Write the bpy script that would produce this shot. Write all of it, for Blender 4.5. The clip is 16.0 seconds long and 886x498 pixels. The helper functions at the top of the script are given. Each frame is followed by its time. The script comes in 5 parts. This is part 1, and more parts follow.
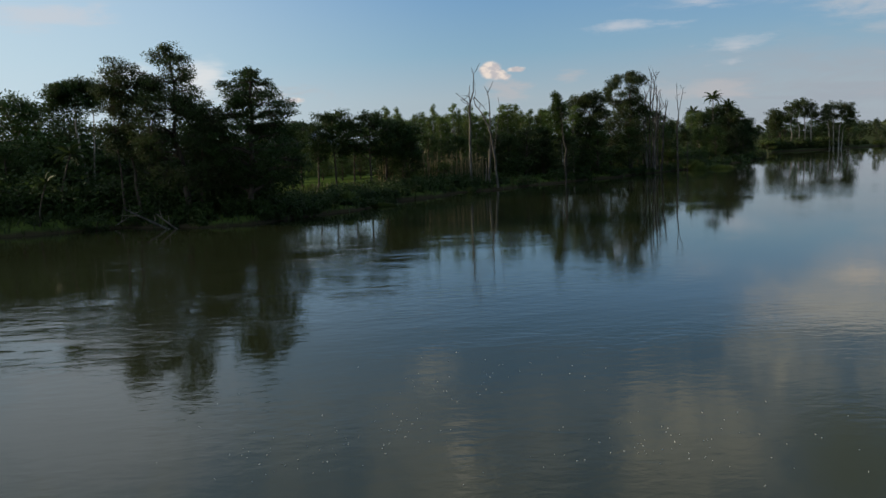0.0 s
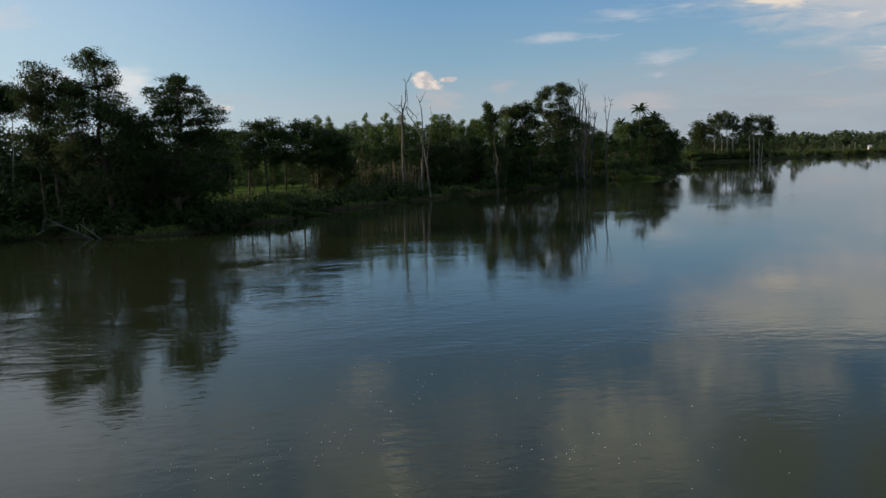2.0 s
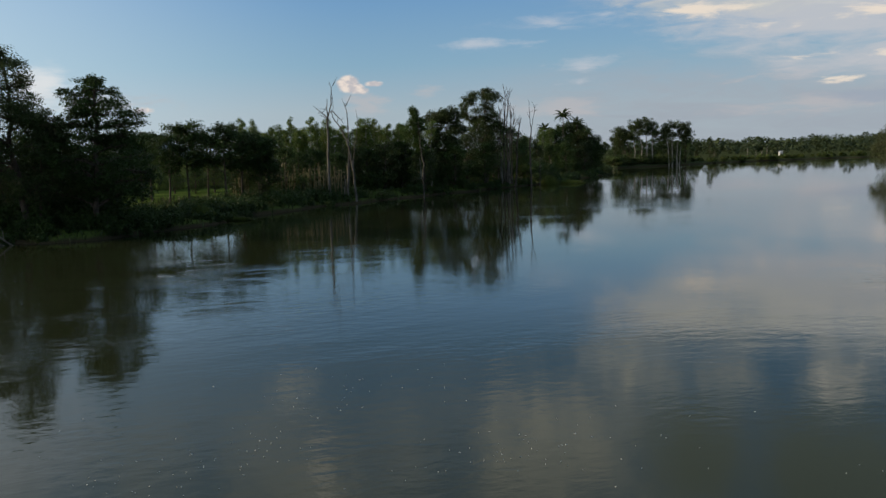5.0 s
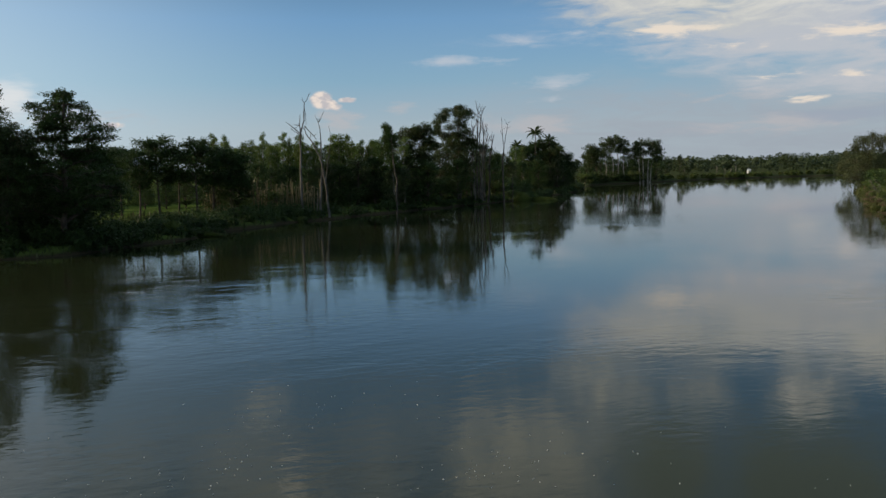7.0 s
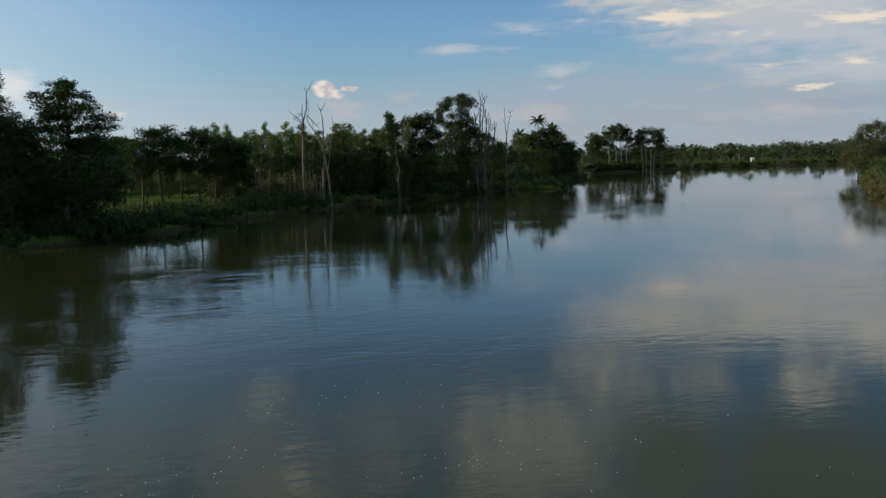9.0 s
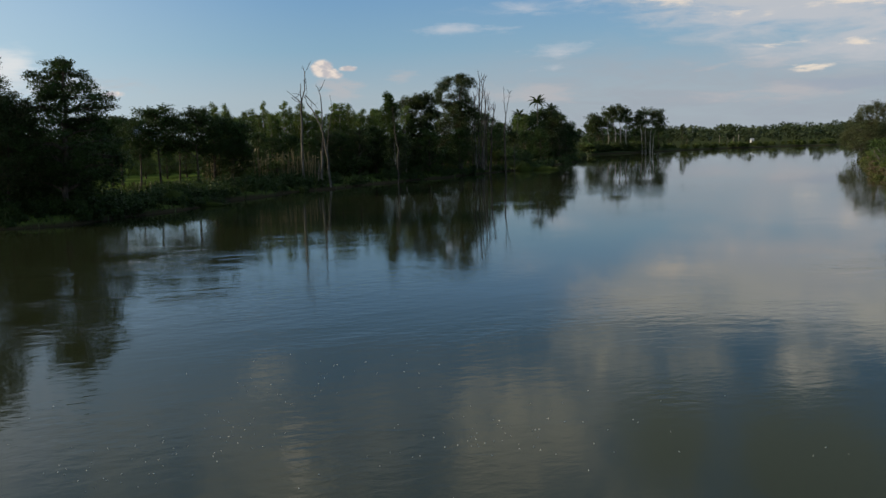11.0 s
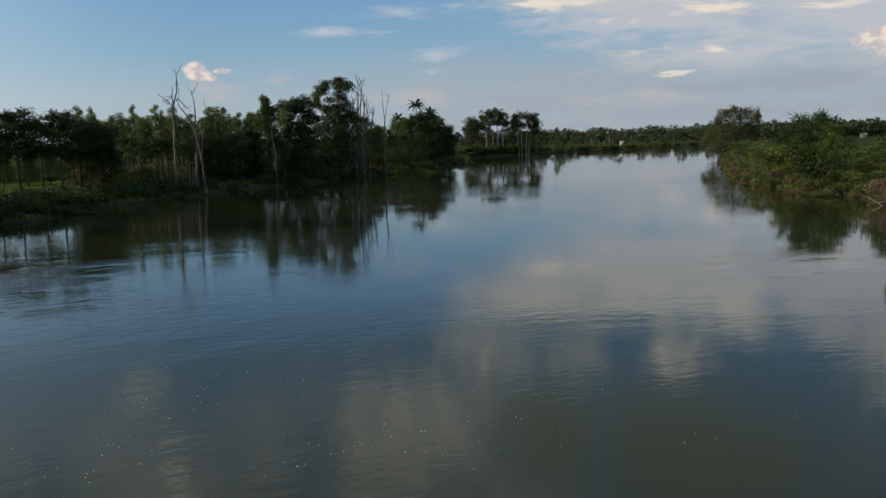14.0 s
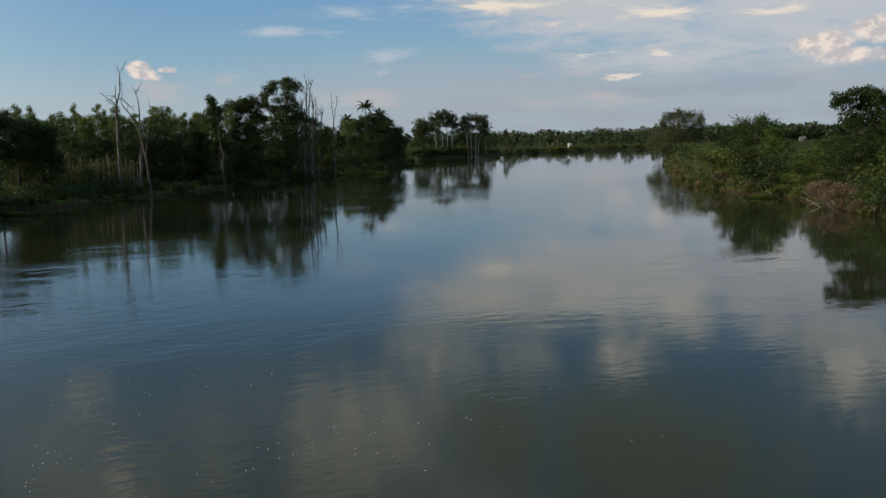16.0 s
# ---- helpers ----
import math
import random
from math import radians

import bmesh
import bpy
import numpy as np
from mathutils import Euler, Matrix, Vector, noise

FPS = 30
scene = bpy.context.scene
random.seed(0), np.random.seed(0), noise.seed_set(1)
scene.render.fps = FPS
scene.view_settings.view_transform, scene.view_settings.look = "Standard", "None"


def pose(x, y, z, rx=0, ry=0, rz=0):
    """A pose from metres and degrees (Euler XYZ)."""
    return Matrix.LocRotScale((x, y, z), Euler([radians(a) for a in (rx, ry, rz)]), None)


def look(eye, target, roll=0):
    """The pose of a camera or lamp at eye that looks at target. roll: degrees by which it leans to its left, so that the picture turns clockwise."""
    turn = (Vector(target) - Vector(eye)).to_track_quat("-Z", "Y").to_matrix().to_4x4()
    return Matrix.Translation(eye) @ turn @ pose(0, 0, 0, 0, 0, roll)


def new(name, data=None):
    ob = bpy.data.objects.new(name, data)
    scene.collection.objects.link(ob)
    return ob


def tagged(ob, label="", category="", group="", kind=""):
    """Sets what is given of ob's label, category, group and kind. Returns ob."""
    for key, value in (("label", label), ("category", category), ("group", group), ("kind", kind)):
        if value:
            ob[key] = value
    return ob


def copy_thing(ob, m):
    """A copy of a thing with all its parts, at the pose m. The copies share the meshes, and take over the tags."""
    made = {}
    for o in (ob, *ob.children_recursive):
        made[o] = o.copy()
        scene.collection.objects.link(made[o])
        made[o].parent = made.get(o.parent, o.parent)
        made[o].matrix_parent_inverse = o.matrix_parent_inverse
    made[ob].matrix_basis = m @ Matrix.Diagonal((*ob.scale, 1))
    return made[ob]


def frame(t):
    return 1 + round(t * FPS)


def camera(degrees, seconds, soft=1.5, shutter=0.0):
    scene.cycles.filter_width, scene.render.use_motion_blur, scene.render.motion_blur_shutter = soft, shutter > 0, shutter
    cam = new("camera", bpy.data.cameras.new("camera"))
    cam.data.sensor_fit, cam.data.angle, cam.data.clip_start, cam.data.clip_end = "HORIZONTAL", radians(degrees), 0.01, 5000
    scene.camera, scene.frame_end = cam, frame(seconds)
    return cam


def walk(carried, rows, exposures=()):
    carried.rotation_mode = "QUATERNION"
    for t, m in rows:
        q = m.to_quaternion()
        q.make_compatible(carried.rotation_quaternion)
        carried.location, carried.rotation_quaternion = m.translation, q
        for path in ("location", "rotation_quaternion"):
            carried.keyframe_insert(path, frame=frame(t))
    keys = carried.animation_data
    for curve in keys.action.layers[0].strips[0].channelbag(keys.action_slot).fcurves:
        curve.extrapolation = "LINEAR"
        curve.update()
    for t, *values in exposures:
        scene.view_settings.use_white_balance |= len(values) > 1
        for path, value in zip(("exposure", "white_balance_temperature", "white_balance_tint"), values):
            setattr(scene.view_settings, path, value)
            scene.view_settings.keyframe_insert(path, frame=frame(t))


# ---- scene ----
EYE = 7.5  # height of the lens above the water
cam = camera(55.56, 16.0, soft=1.5)
# seconds, bearing to the right, pitch, roll
ROWS = [
    (0.0, 0.000, -7.009, -2.065),
    (0.5, 1.164, -6.984, -1.973),
    (1.0, 2.263, -6.921, -1.840),
    (1.5, 3.389, -6.736, -1.780),
    (2.0, 4.618, -6.524, -1.715),
    (2.5, 5.711, -6.503, -1.689),
    (3.0, 6.610, -6.543, -1.625),
    (3.5, 7.273, -6.511, -1.590),
    (4.0, 7.939, -6.449, -1.568),
    (4.5, 8.771, -6.397, -1.566),
    (6.8, 11.594, -5.637, -1.286),
    (7.0, 11.524, -5.302, -1.243),
    (7.5, 11.447, -4.574, -1.194),
    (8.0, 11.501, -4.850, -1.200),
    (8.5, 11.445, -5.506, -1.299),
    (9.0, 11.321, -6.047, -1.352),
    (11.3, 11.404, -7.393, -1.246),
    (11.5, 11.771, -7.334, -1.405),
    (12.0, 13.589, -7.397, -1.558),
    (12.5, 15.667, -7.425, -1.622),
    (13.0, 17.187, -7.381, -1.569),
    (13.5, 18.390, -7.335, -1.541),
    (14.0, 19.471, -7.309, -1.479),
    (14.5, 20.484, -7.310, -1.398),
    (15.0, 21.349, -7.317, -1.350),
    (15.5, 22.144, -7.329, -1.315),
    (16.0, 22.914, -7.294, -1.214),
]
walk(cam, [(t, pose(0, 0, EYE, 0, 0, -yaw) @ pose(0, 0, 0, 90 + pitch) @ pose(0, 0, 0, 0, 0, roll)) for t, yaw, pitch, roll in ROWS],
     exposures=[(0.0, 0.0), (16.0, 0.0)])

# ---------------------------------------------------------------- light
SUN_BEARING, SUN_HEIGHT = -74.0, 15.0


def toward(bearing, height=0.0):
    b, h = radians(bearing), radians(height)
    return Vector((math.sin(b) * math.cos(h), math.cos(b) * math.cos(h), math.sin(h)))


sun_data = bpy.data.lights.new("sun", "SUN")
sun_data.energy, sun_data.angle, sun_data.color = 3.7, radians(3), (1.0, 0.84, 0.62)
sun = new("sun", sun_data)
sun.matrix_world = look(toward(SUN_BEARING, SUN_HEIGHT) * 400, (0, 0, 0))

world = bpy.data.worlds.new("evening_sky")
scene.world = world
world.use_nodes = True


class Nodes:
    """Short hand for wiring one node tree."""

    def __init__(self, tree):
        self.tree = tree
        tree.nodes.clear()

    def add(self, kind, inputs=(), **props):
        n = self.tree.nodes.new(kind)
        for k, v in props.items():
            setattr(n, k, v)
        for k, v in (inputs.items() if isinstance(inputs, dict) else enumerate(inputs)):
            if v is None:
                continue
            if isinstance(v, bpy.types.NodeSocket):
                self.tree.links.new(v, n.inputs[k])
            else:
                n.inputs[k].default_value = v
        return n

    def math(self, op, a, b=None, c=None, clamp=False):
        return self.add("ShaderNodeMath", (a, b, c), operation=op, use_clamp=clamp).outputs[0]

    def noise(self, vector, scale, detail=4.0, rough=0.55, distort=0.0):
        n = self.add("ShaderNodeTexNoise", {"Vector": vector, "Scale": scale, "Detail": detail, "Roughness": rough, "Distortion": distort})
        return n.outputs[0]

    def ramp(self, value, *stops):
        n = self.add("ShaderNodeValToRGB", (value,))
        e = n.color_ramp.elements
        while len(e) < len(stops):
            e.new(0.5)
        for el, (p, c) in zip(e, stops):
            el.position, el.color = p, (c, c, c, 1) if isinstance(c, (int, float)) else (*c, 1)
        return n.outputs[0]

    def smooth(self, value, low, high, a=0.0, b=1.0):
        return self.add("ShaderNodeMapRange", (value, low, high, a, b), interpolation_type="SMOOTHSTEP").outputs[0]

    def mix(self, factor, a, b, blend="MIX"):
        n = self.add("ShaderNodeMix", data_type="RGBA", blend_type=blend)
        for sock, v in ((n.inputs[0], factor), (n.inputs[6], a), (n.inputs[7], b)):
            if isinstance(v, bpy.types.NodeSocket):
                self.tree.links.new(v, sock)
            else:
                sock.default_value = (*v, 1) if isinstance(v, tuple) and len(v) == 3 else v
        return n.outputs[2]


# bearing, height, half width, half depth (degrees), weight: the clouds of this evening
PUFFS = [  # heaped clouds
    (3.6, 4.85, 0.75, 0.6, 1.2), (4.1, 4.6, 0.6, 0.4, 1.0), (5.3, 4.85, 0.7, 0.22, 0.9), (4.6, 4.35, 0.6, 0.3, 0.7),
    (-9.6, 3.3, 1.2, 0.3, 0.6),
    (47.0, 5.4, 2.0, 0.8, 1.0), (50.3, 6.1, 2.0, 0.9, 1.0), (48.5, 4.6, 3.0, 0.7, 0.7),
]
HAZY = [  # pink heaps low in the haze
    (4.6, 3.6, 1.8, 0.9, 1.0), (9.0, 4.3, 1.3, 0.6, 0.7), (17.6, 2.9, 4.0, 0.8, 1.0), (33.5, 2.5, 6.5, 0.7, 0.8), (-12.0, 3.9, 6.0, 0.8, 0.7), (31.0, 4.4, 4.0, 0.5, 0.7),
]
STREAKS = [  # thin, drawn-out clouds
    (-24.5, 8.6, 4.4, 0.8, 1.1), (12.3, 7.3, 2.4, 0.45, 0.85), (15.6, 7.3, 1.6, 0.35, 0.8), (19.3, 5.8, 2.2, 0.45, 0.9),
    (18.9, 4.6, 1.6, 0.28, 0.7), (18.0, 8.5, 5.0, 0.6, 0.7),
]
GLINTS = [  # edges that catch the low sun
    (35.2, 4.0, 1.5, 0.30, 1.15), (26.8, 8.7, 2.6, 0.5, 0.95), (37.4, 7.9, 2.8, 0.5, 1.0), (33.4, 5.6, 2.0, 0.3, 0.8), (37.8, 5.4, 1.8, 0.3, 0.8), (30.5, 7.6, 2.0, 0.3, 0.75), (45.0, 7.6, 3.0, 0.5, 0.8),
]
SHEET = [  # the broad pale sheet
    (34.0, 8.6, 9.0, 2.6, 1.1), (46.0, 8.5, 9.0, 4.2, 1.1), (25.5, 10.6, 5.5, 1.6, 1.0), (38.0, 5.6, 8.0, 1.8, 0.8),
]
HIGH = [  # broken sheet higher up
    (0.8, 21.5, 1.6, 2.4, 1.0), (-0.8, 15.5, 2.0, 1.2, 0.7), (22.3, 14.6, 3.6, 2.2, 0.95), (17.0, 19.5, 5.0, 4.0, 1.0),
    (28.4, 14.8, 2.4, 1.8, 0.7), (35.2, 14.2, 2.4, 2.4, 0.8), (38.9, 11.5, 2.8, 1.8, 1.0), (49.5, 14.5, 3.5, 3.0, 0.9),
    (29.0, 11.0, 9.0, 2.4, 0.9),
]

w = Nodes(world.node_tree)
ray = w.add("ShaderNodeTexCoord").outputs["Generated"]
xyz = w.add("ShaderNodeSeparateXYZ", (ray,)).outputs
bearing = w.math("MULTIPLY", w.math("ARCTAN2", xyz[0], xyz[1]), 180 / math.pi)
height = w.math("MULTIPLY", w.math("ARCSINE", xyz[2]), 180 / math.pi)
sky = w.add("ShaderNodeTexSky", sky_type="NISHITA", sun_disc=False, sun_elevation=radians(SUN_HEIGHT), sun_rotation=radians(SUN_BEARING),
            altitude=100.0, air_density=1.0, dust_density=1.2, ozone_density=2.0).outputs[0]
# cloud textures: bearing and height stretched so that the clouds lie flat
flat = w.add("ShaderNodeCombineXYZ", (w.math("MULTIPLY", bearing, 0.05), w.math("MULTIPLY", height, 0.22), 0.0)).outputs[0]
round_ = w.add("ShaderNodeCombineXYZ", (w.math("MULTIPLY", bearing, 0.42), w.math("MULTIPLY", height, 0.6), 7.3)).outputs[0]
wisps = w.noise(flat, 5.0, 7.0, 0.62, 0.5)
lumps = w.noise(round_, 2.6, 6.0, 0.6, 0.2)
curls = w.noise(round_, 5.0, 6.0, 0.6, 0.2)
soft = w.noise(flat, 1.6, 5.0, 0.55, 0.3)
upright = w.add("ShaderNodeCombineXYZ", (w.math("MULTIPLY", bearing, 0.10), w.math("MULTIPLY", height, 0.07), 5.0)).outputs[0]
banks = w.noise(upright, 2.2, 5.0, 0.55, 0.3)
tufts = w.noise(upright, 5.5, 6.0, 0.6, 0.5)
tufts = w.math("ADD", wisps, w.math("MULTIPLY", w.math("SUBTRACT", tufts, wisps), w.smooth(height, 11.0, 15.0)))  # low clouds lie flat


def swing(offset, size, amount):
    n = w.noise(w.add("ShaderNodeVectorMath", (flat, offset), operation="ADD").outputs[0], size, 5.0, 0.6)
    return w.math("MULTIPLY", w.math("SUBTRACT", n, 0.5), amount)


bearing_bent = w.math("ADD", bearing, swing((3.1, 7.7, 1.0), 9.0, 3.2))
height_bent = w.math("ADD", height, swing((9.2, 1.4, 5.0), 9.0, 1.0))


def gather(spots, bent=True):
    total = None
    across, above = (bearing_bent, height_bent) if bent else (bearing, height)
    for b, h, wb, wh, weight in spots:
        u = w.math("DIVIDE", w.math("SUBTRACT", across, b), wb)
        v = w.math("DIVIDE", w.math("SUBTRACT", above, h), wh)
        r = w.math("ADD", w.math("MULTIPLY", u, u), w.math("MULTIPLY", v, v))
        one = w.math("MULTIPLY", w.math("EXPONENT", w.math("MULTIPLY", r, -1.0)), weight)
        total = one if total is None else w.math("MAXIMUM", total, one)
    return total


def cover(spots, texture, low, high, strength, rag=2.6, bent=True):
    g = gather(spots, bent)
    m = w.math("ADD", g, w.math("MULTIPLY", w.math("SUBTRACT", texture, 0.5), rag))
    return w.math("MULTIPLY", w.math("MULTIPLY", w.smooth(m, low, high), w.smooth(g, 0.04, 0.4)), strength)


# clear air: blue above, milky towards the horizon, a little lighter on the sun's side
tone = w.add("ShaderNodeValToRGB", (w.math("DIVIDE", height, 40.0),))
stops = tone.color_ramp.elements
while len(stops) < 6:
    stops.new(0.5)
for el, (at, c) in zip(stops, ((0.0, (0.41, 0.47, 0.52)), (0.075, (0.37, 0.465, 0.535)), (0.15, (0.24, 0.41, 0.55)), (0.25, (0.165, 0.335, 0.555)), (0.34, (0.095, 0.205, 0.34)), (1.0, (0.075, 0.15, 0.27)))):
    el.position, el.color = at, (*c, 1)
air = w.mix(1.0, tone.outputs[0], (10.0, 10.0, 10.0), "MULTIPLY")
lift = w.smooth(bearing, 8.0, -36.0, 1.0, 1.2)
air = w.mix(1.0, air, w.add("ShaderNodeCombineXYZ", (lift, lift, lift)).outputs[0], "MULTIPLY")
base = w.mix(w.smooth(height, 10.0, 50.0, 0.92, 0.5), sky, air)
glow = w.math("MULTIPLY", w.smooth(bearing, 6.0, -34.0), w.smooth(height, 28.0, 2.0, 0.22, 0.8))
base = w.mix(glow, base, (6.0, 7.35, 8.1))
# broken cloud over the rest of the sky
rest = w.math("MULTIPLY", w.smooth(banks, 0.22, 0.78), w.smooth(height, 13.0, 21.0, 0.0, 0.75))
rest = w.math("MULTIPLY", rest, w.smooth(bearing, 25.0, 34.0, 1.0, 0.2))
base = w.mix(rest, base, (5.0, 5.1, 4.6))
mauve = w.math("MULTIPLY", w.math("MULTIPLY", w.smooth(bearing, 6.0, 24.0), w.smooth(height, 7.5, 2.5)), w.smooth(wisps, 0.25, 0.7, 0.35, 1.0))
base = w.mix(mauve, base, (3.5, 3.95, 4.5))
base = w.mix(cover(HAZY, wisps, 0.3, 1.0, 0.65, 2.0), base, (4.9, 4.75, 4.9))
base = w.mix(cover(SHEET, wisps, 0.0, 0.95, 0.9, 1.7), base, (5.2, 5.35, 5.7))
base = w.mix(cover([(-24.0, 16.5, 8.0, 5.0, 1.5)], tufts, -0.2, 1.5, 0.9, 2.4), base, (5.3, 6.0, 6.7))
base = w.mix(cover(HIGH, tufts, -0.2, 1.5, 0.9, 2.4), base, (5.7, 5.7, 5.0))
BRIGHT = [(35.0, 10.8, 8.0, 2.0, 0.95), (38.9, 11.8, 3.0, 1.3, 1.0), (35.2, 14.2, 1.8, 1.8, 0.7), (26.5, 10.6, 4.5, 1.1, 0.7), (49.5, 14.5, 3.0, 3.0, 1.1), (0.8, 21.0, 1.0, 2.0, 0.9), (43.5, 12.0, 2.0, 1.5, 0.8)]
base = w.mix(cover(BRIGHT, tufts, 0.1, 1.5, 0.7, 3.0), base, (8.2, 8.0, 7.4))
base = w.mix(cover([(37.0, 20.5, 8.0, 4.5, 1.0), (27.0, 20.0, 4.5, 4.0, 0.8)], banks, 0.0, 0.9, 0.9, 1.2), base, (1.6, 2.0, 1.9))
base = w.mix(cover(STREAKS, wisps, 0.1, 1.35, 0.62, 2.6), base, (6.0, 6.1, 6.5))
base = w.mix(cover([(36.5, 3.0, 5.0, 0.55, 0.9), (43.0, 3.2, 5.0, 0.8, 0.7)], soft, 0.25, 0.85, 0.75), base, (3.3, 3.8, 4.6))
base = w.mix(cover(GLINTS, wisps, 0.3, 1.15, 0.84, 3.3), base, (8.5, 7.4, 6.2))
lit = w.mix(w.smooth(lumps, 0.42, 0.62), (5.4, 5.0, 5.1), (8.6, 7.4, 6.5))
base = w.mix(cover([(-15.4, 4.7, 2.0, 1.4, 1.1), (-12.8, 3.7, 2.6, 0.7, 0.9), (-19.5, 5.0, 2.6, 1.0, 0.7)], soft, 0.2, 1.0, 0.75, 1.6), base, (8.0, 7.9, 7.8))  # white heap behind the tall trees
base = w.mix(cover(PUFFS, curls, 0.3, 0.66, 0.9, 0.6, False), base, lit)
below = w.mix(w.smooth(height, -1.0, 0.0), (0.6, 0.65, 0.5), base)
back = w.add("ShaderNodeBackground", (below, 0.1))
w.add("ShaderNodeOutputWorld", (back.outputs[0],))

# ---------------------------------------------------------------- materials


def material(name):
    m = bpy.data.materials.new(name)
    m.use_nodes = True
    return m, Nodes(m.node_tree)


def finish(n, shader):
    n.add("ShaderNodeOutputMaterial", (shader,))


def leaf_material(name, dark, light, dry=None, thin=0.3, dry_share=0.1):
    m, n = material(name)
    geo = n.add("ShaderNodeNewGeometry").outputs
    info = n.add("ShaderNodeObjectInfo").outputs
    place = n.add("ShaderNodeTexCoord").outputs["Object"]
    clump = n.noise(place, 0.45, 3.0)
    col = n.mix(n.math("ADD", n.math("MULTIPLY", geo["Random Per Island"], 0.55), n.math("MULTIPLY", n.smooth(clump, 0.35, 0.65), 0.45)), dark, light)
    if dry:
        col = n.mix(n.smooth(n.noise(place, 0.8, 2.0), 0.62 - dry_share, 0.72 - dry_share), col, dry)
    shade = n.math("ADD", 0.8, n.math("MULTIPLY", info["Random"], 0.4))
    col = n.mix(1.0, col, n.add("ShaderNodeCombineXYZ", (shade, shade, shade)).outputs[0], "MULTIPLY")
    b = n.add("ShaderNodeBsdfPrincipled", {"Base Color": col, "Roughness": 0.55, "Specular IOR Level": 0.25})
    t = n.add("ShaderNodeBsdfTranslucent", {"Color": col})
    finish(n, n.add("ShaderNodeMixShader", (thin, b.outputs[0], t.outputs[0])).outputs[0])
    return m


def bark_material(name, dark, light, scale=3.0):
    m, n = material(name)
    place = n.add("ShaderNodeTexCoord").outputs["Object"]
    long_ = n.add("ShaderNodeVectorMath", (place, (1.0, 1.0, 0.25)), operation="MULTIPLY").outputs[0]
    streak = n.noise(long_, scale, 5.0, 0.65)
    spots = n.noise(place, 0.8, 3.0)
    col = n.mix(n.smooth(n.math("ADD", n.math("MULTIPLY", streak, 0.65), n.math("MULTIPLY", spots, 0.35)), 0.38, 0.62), dark, light)
    bump = n.add("ShaderNodeBump", {"Strength": 0.6, "Distance": 0.05, "Height": streak})
    finish(n, n.add("ShaderNodeBsdfPrincipled", {"Base Color": col, "Roughness": 0.9, "Normal": bump.outputs[0]}).outputs[0])
    return m


LEAF_DARK = leaf_material("leaf_dark_green", (0.022, 0.042, 0.012), (0.07, 0.115, 0.03))
LEAF_OLIVE = leaf_material("leaf_olive", (0.032, 0.05, 0.016), (0.09, 0.12, 0.042), (0.105, 0.10, 0.05), dry_share=0.05)
LEAF_EUCA = leaf_material("leaf_plantation", (0.065, 0.105, 0.024), (0.19, 0.25, 0.07), thin=0.45)
LEAF_BRIGHT = leaf_material("leaf_fresh_green", (0.04, 0.075, 0.016), (0.12, 0.18, 0.045))
LEAF_SHRUB = leaf_material("leaf_bank_shrub", (0.065, 0.09, 0.02), (0.16, 0.21, 0.05), (0.22, 0.19, 0.08), dry_share=0.02)
LEAF_FAR = leaf_material("leaf_far_woods", (0.035, 0.055, 0.024), (0.10, 0.125, 0.055))
LEAF_GREY = leaf_material("leaf_grey_green", (0.06, 0.075, 0.03), (0.165, 0.18, 0.08))
LEAF_OCHRE = leaf_material("leaf_ochre_scrub", (0.06, 0.075, 0.022), (0.17, 0.18, 0.06), (0.24, 0.18, 0.10), dry_share=0.04)
LEAF_DRY = leaf_material("leaf_withered", (0.11, 0.078, 0.048), (0.29, 0.21, 0.135))
LEAF_PALM = leaf_material("leaf_palm", (0.025, 0.045, 0.012), (0.08, 0.11, 0.03))
GRASS = leaf_material("grass_blades", (0.028, 0.042, 0.012), (0.075, 0.098, 0.028), (0.12, 0.10, 0.05), dry_share=0.0)
SEDGE = leaf_material("sedge_blades", (0.055, 0.08, 0.02), (0.15, 0.19, 0.05))
REED = leaf_material("dry_stalks", (0.12, 0.10, 0.05), (0.28, 0.23, 0.12))
BARK = bark_material("bark_brown", (0.035, 0.026, 0.018), (0.12, 0.09, 0.065))
BARK_PALE = bark_material("bark_pale", (0.14, 0.12, 0.095), (0.40, 0.36, 0.30))
BARK_DEAD = bark_material("bark_bleached", (0.06, 0.052, 0.042), (0.20, 0.175, 0.145), 2.0)
BARK_DARK = bark_material("bark_weathered", (0.035, 0.028, 0.022), (0.13, 0.105, 0.085), 2.0)


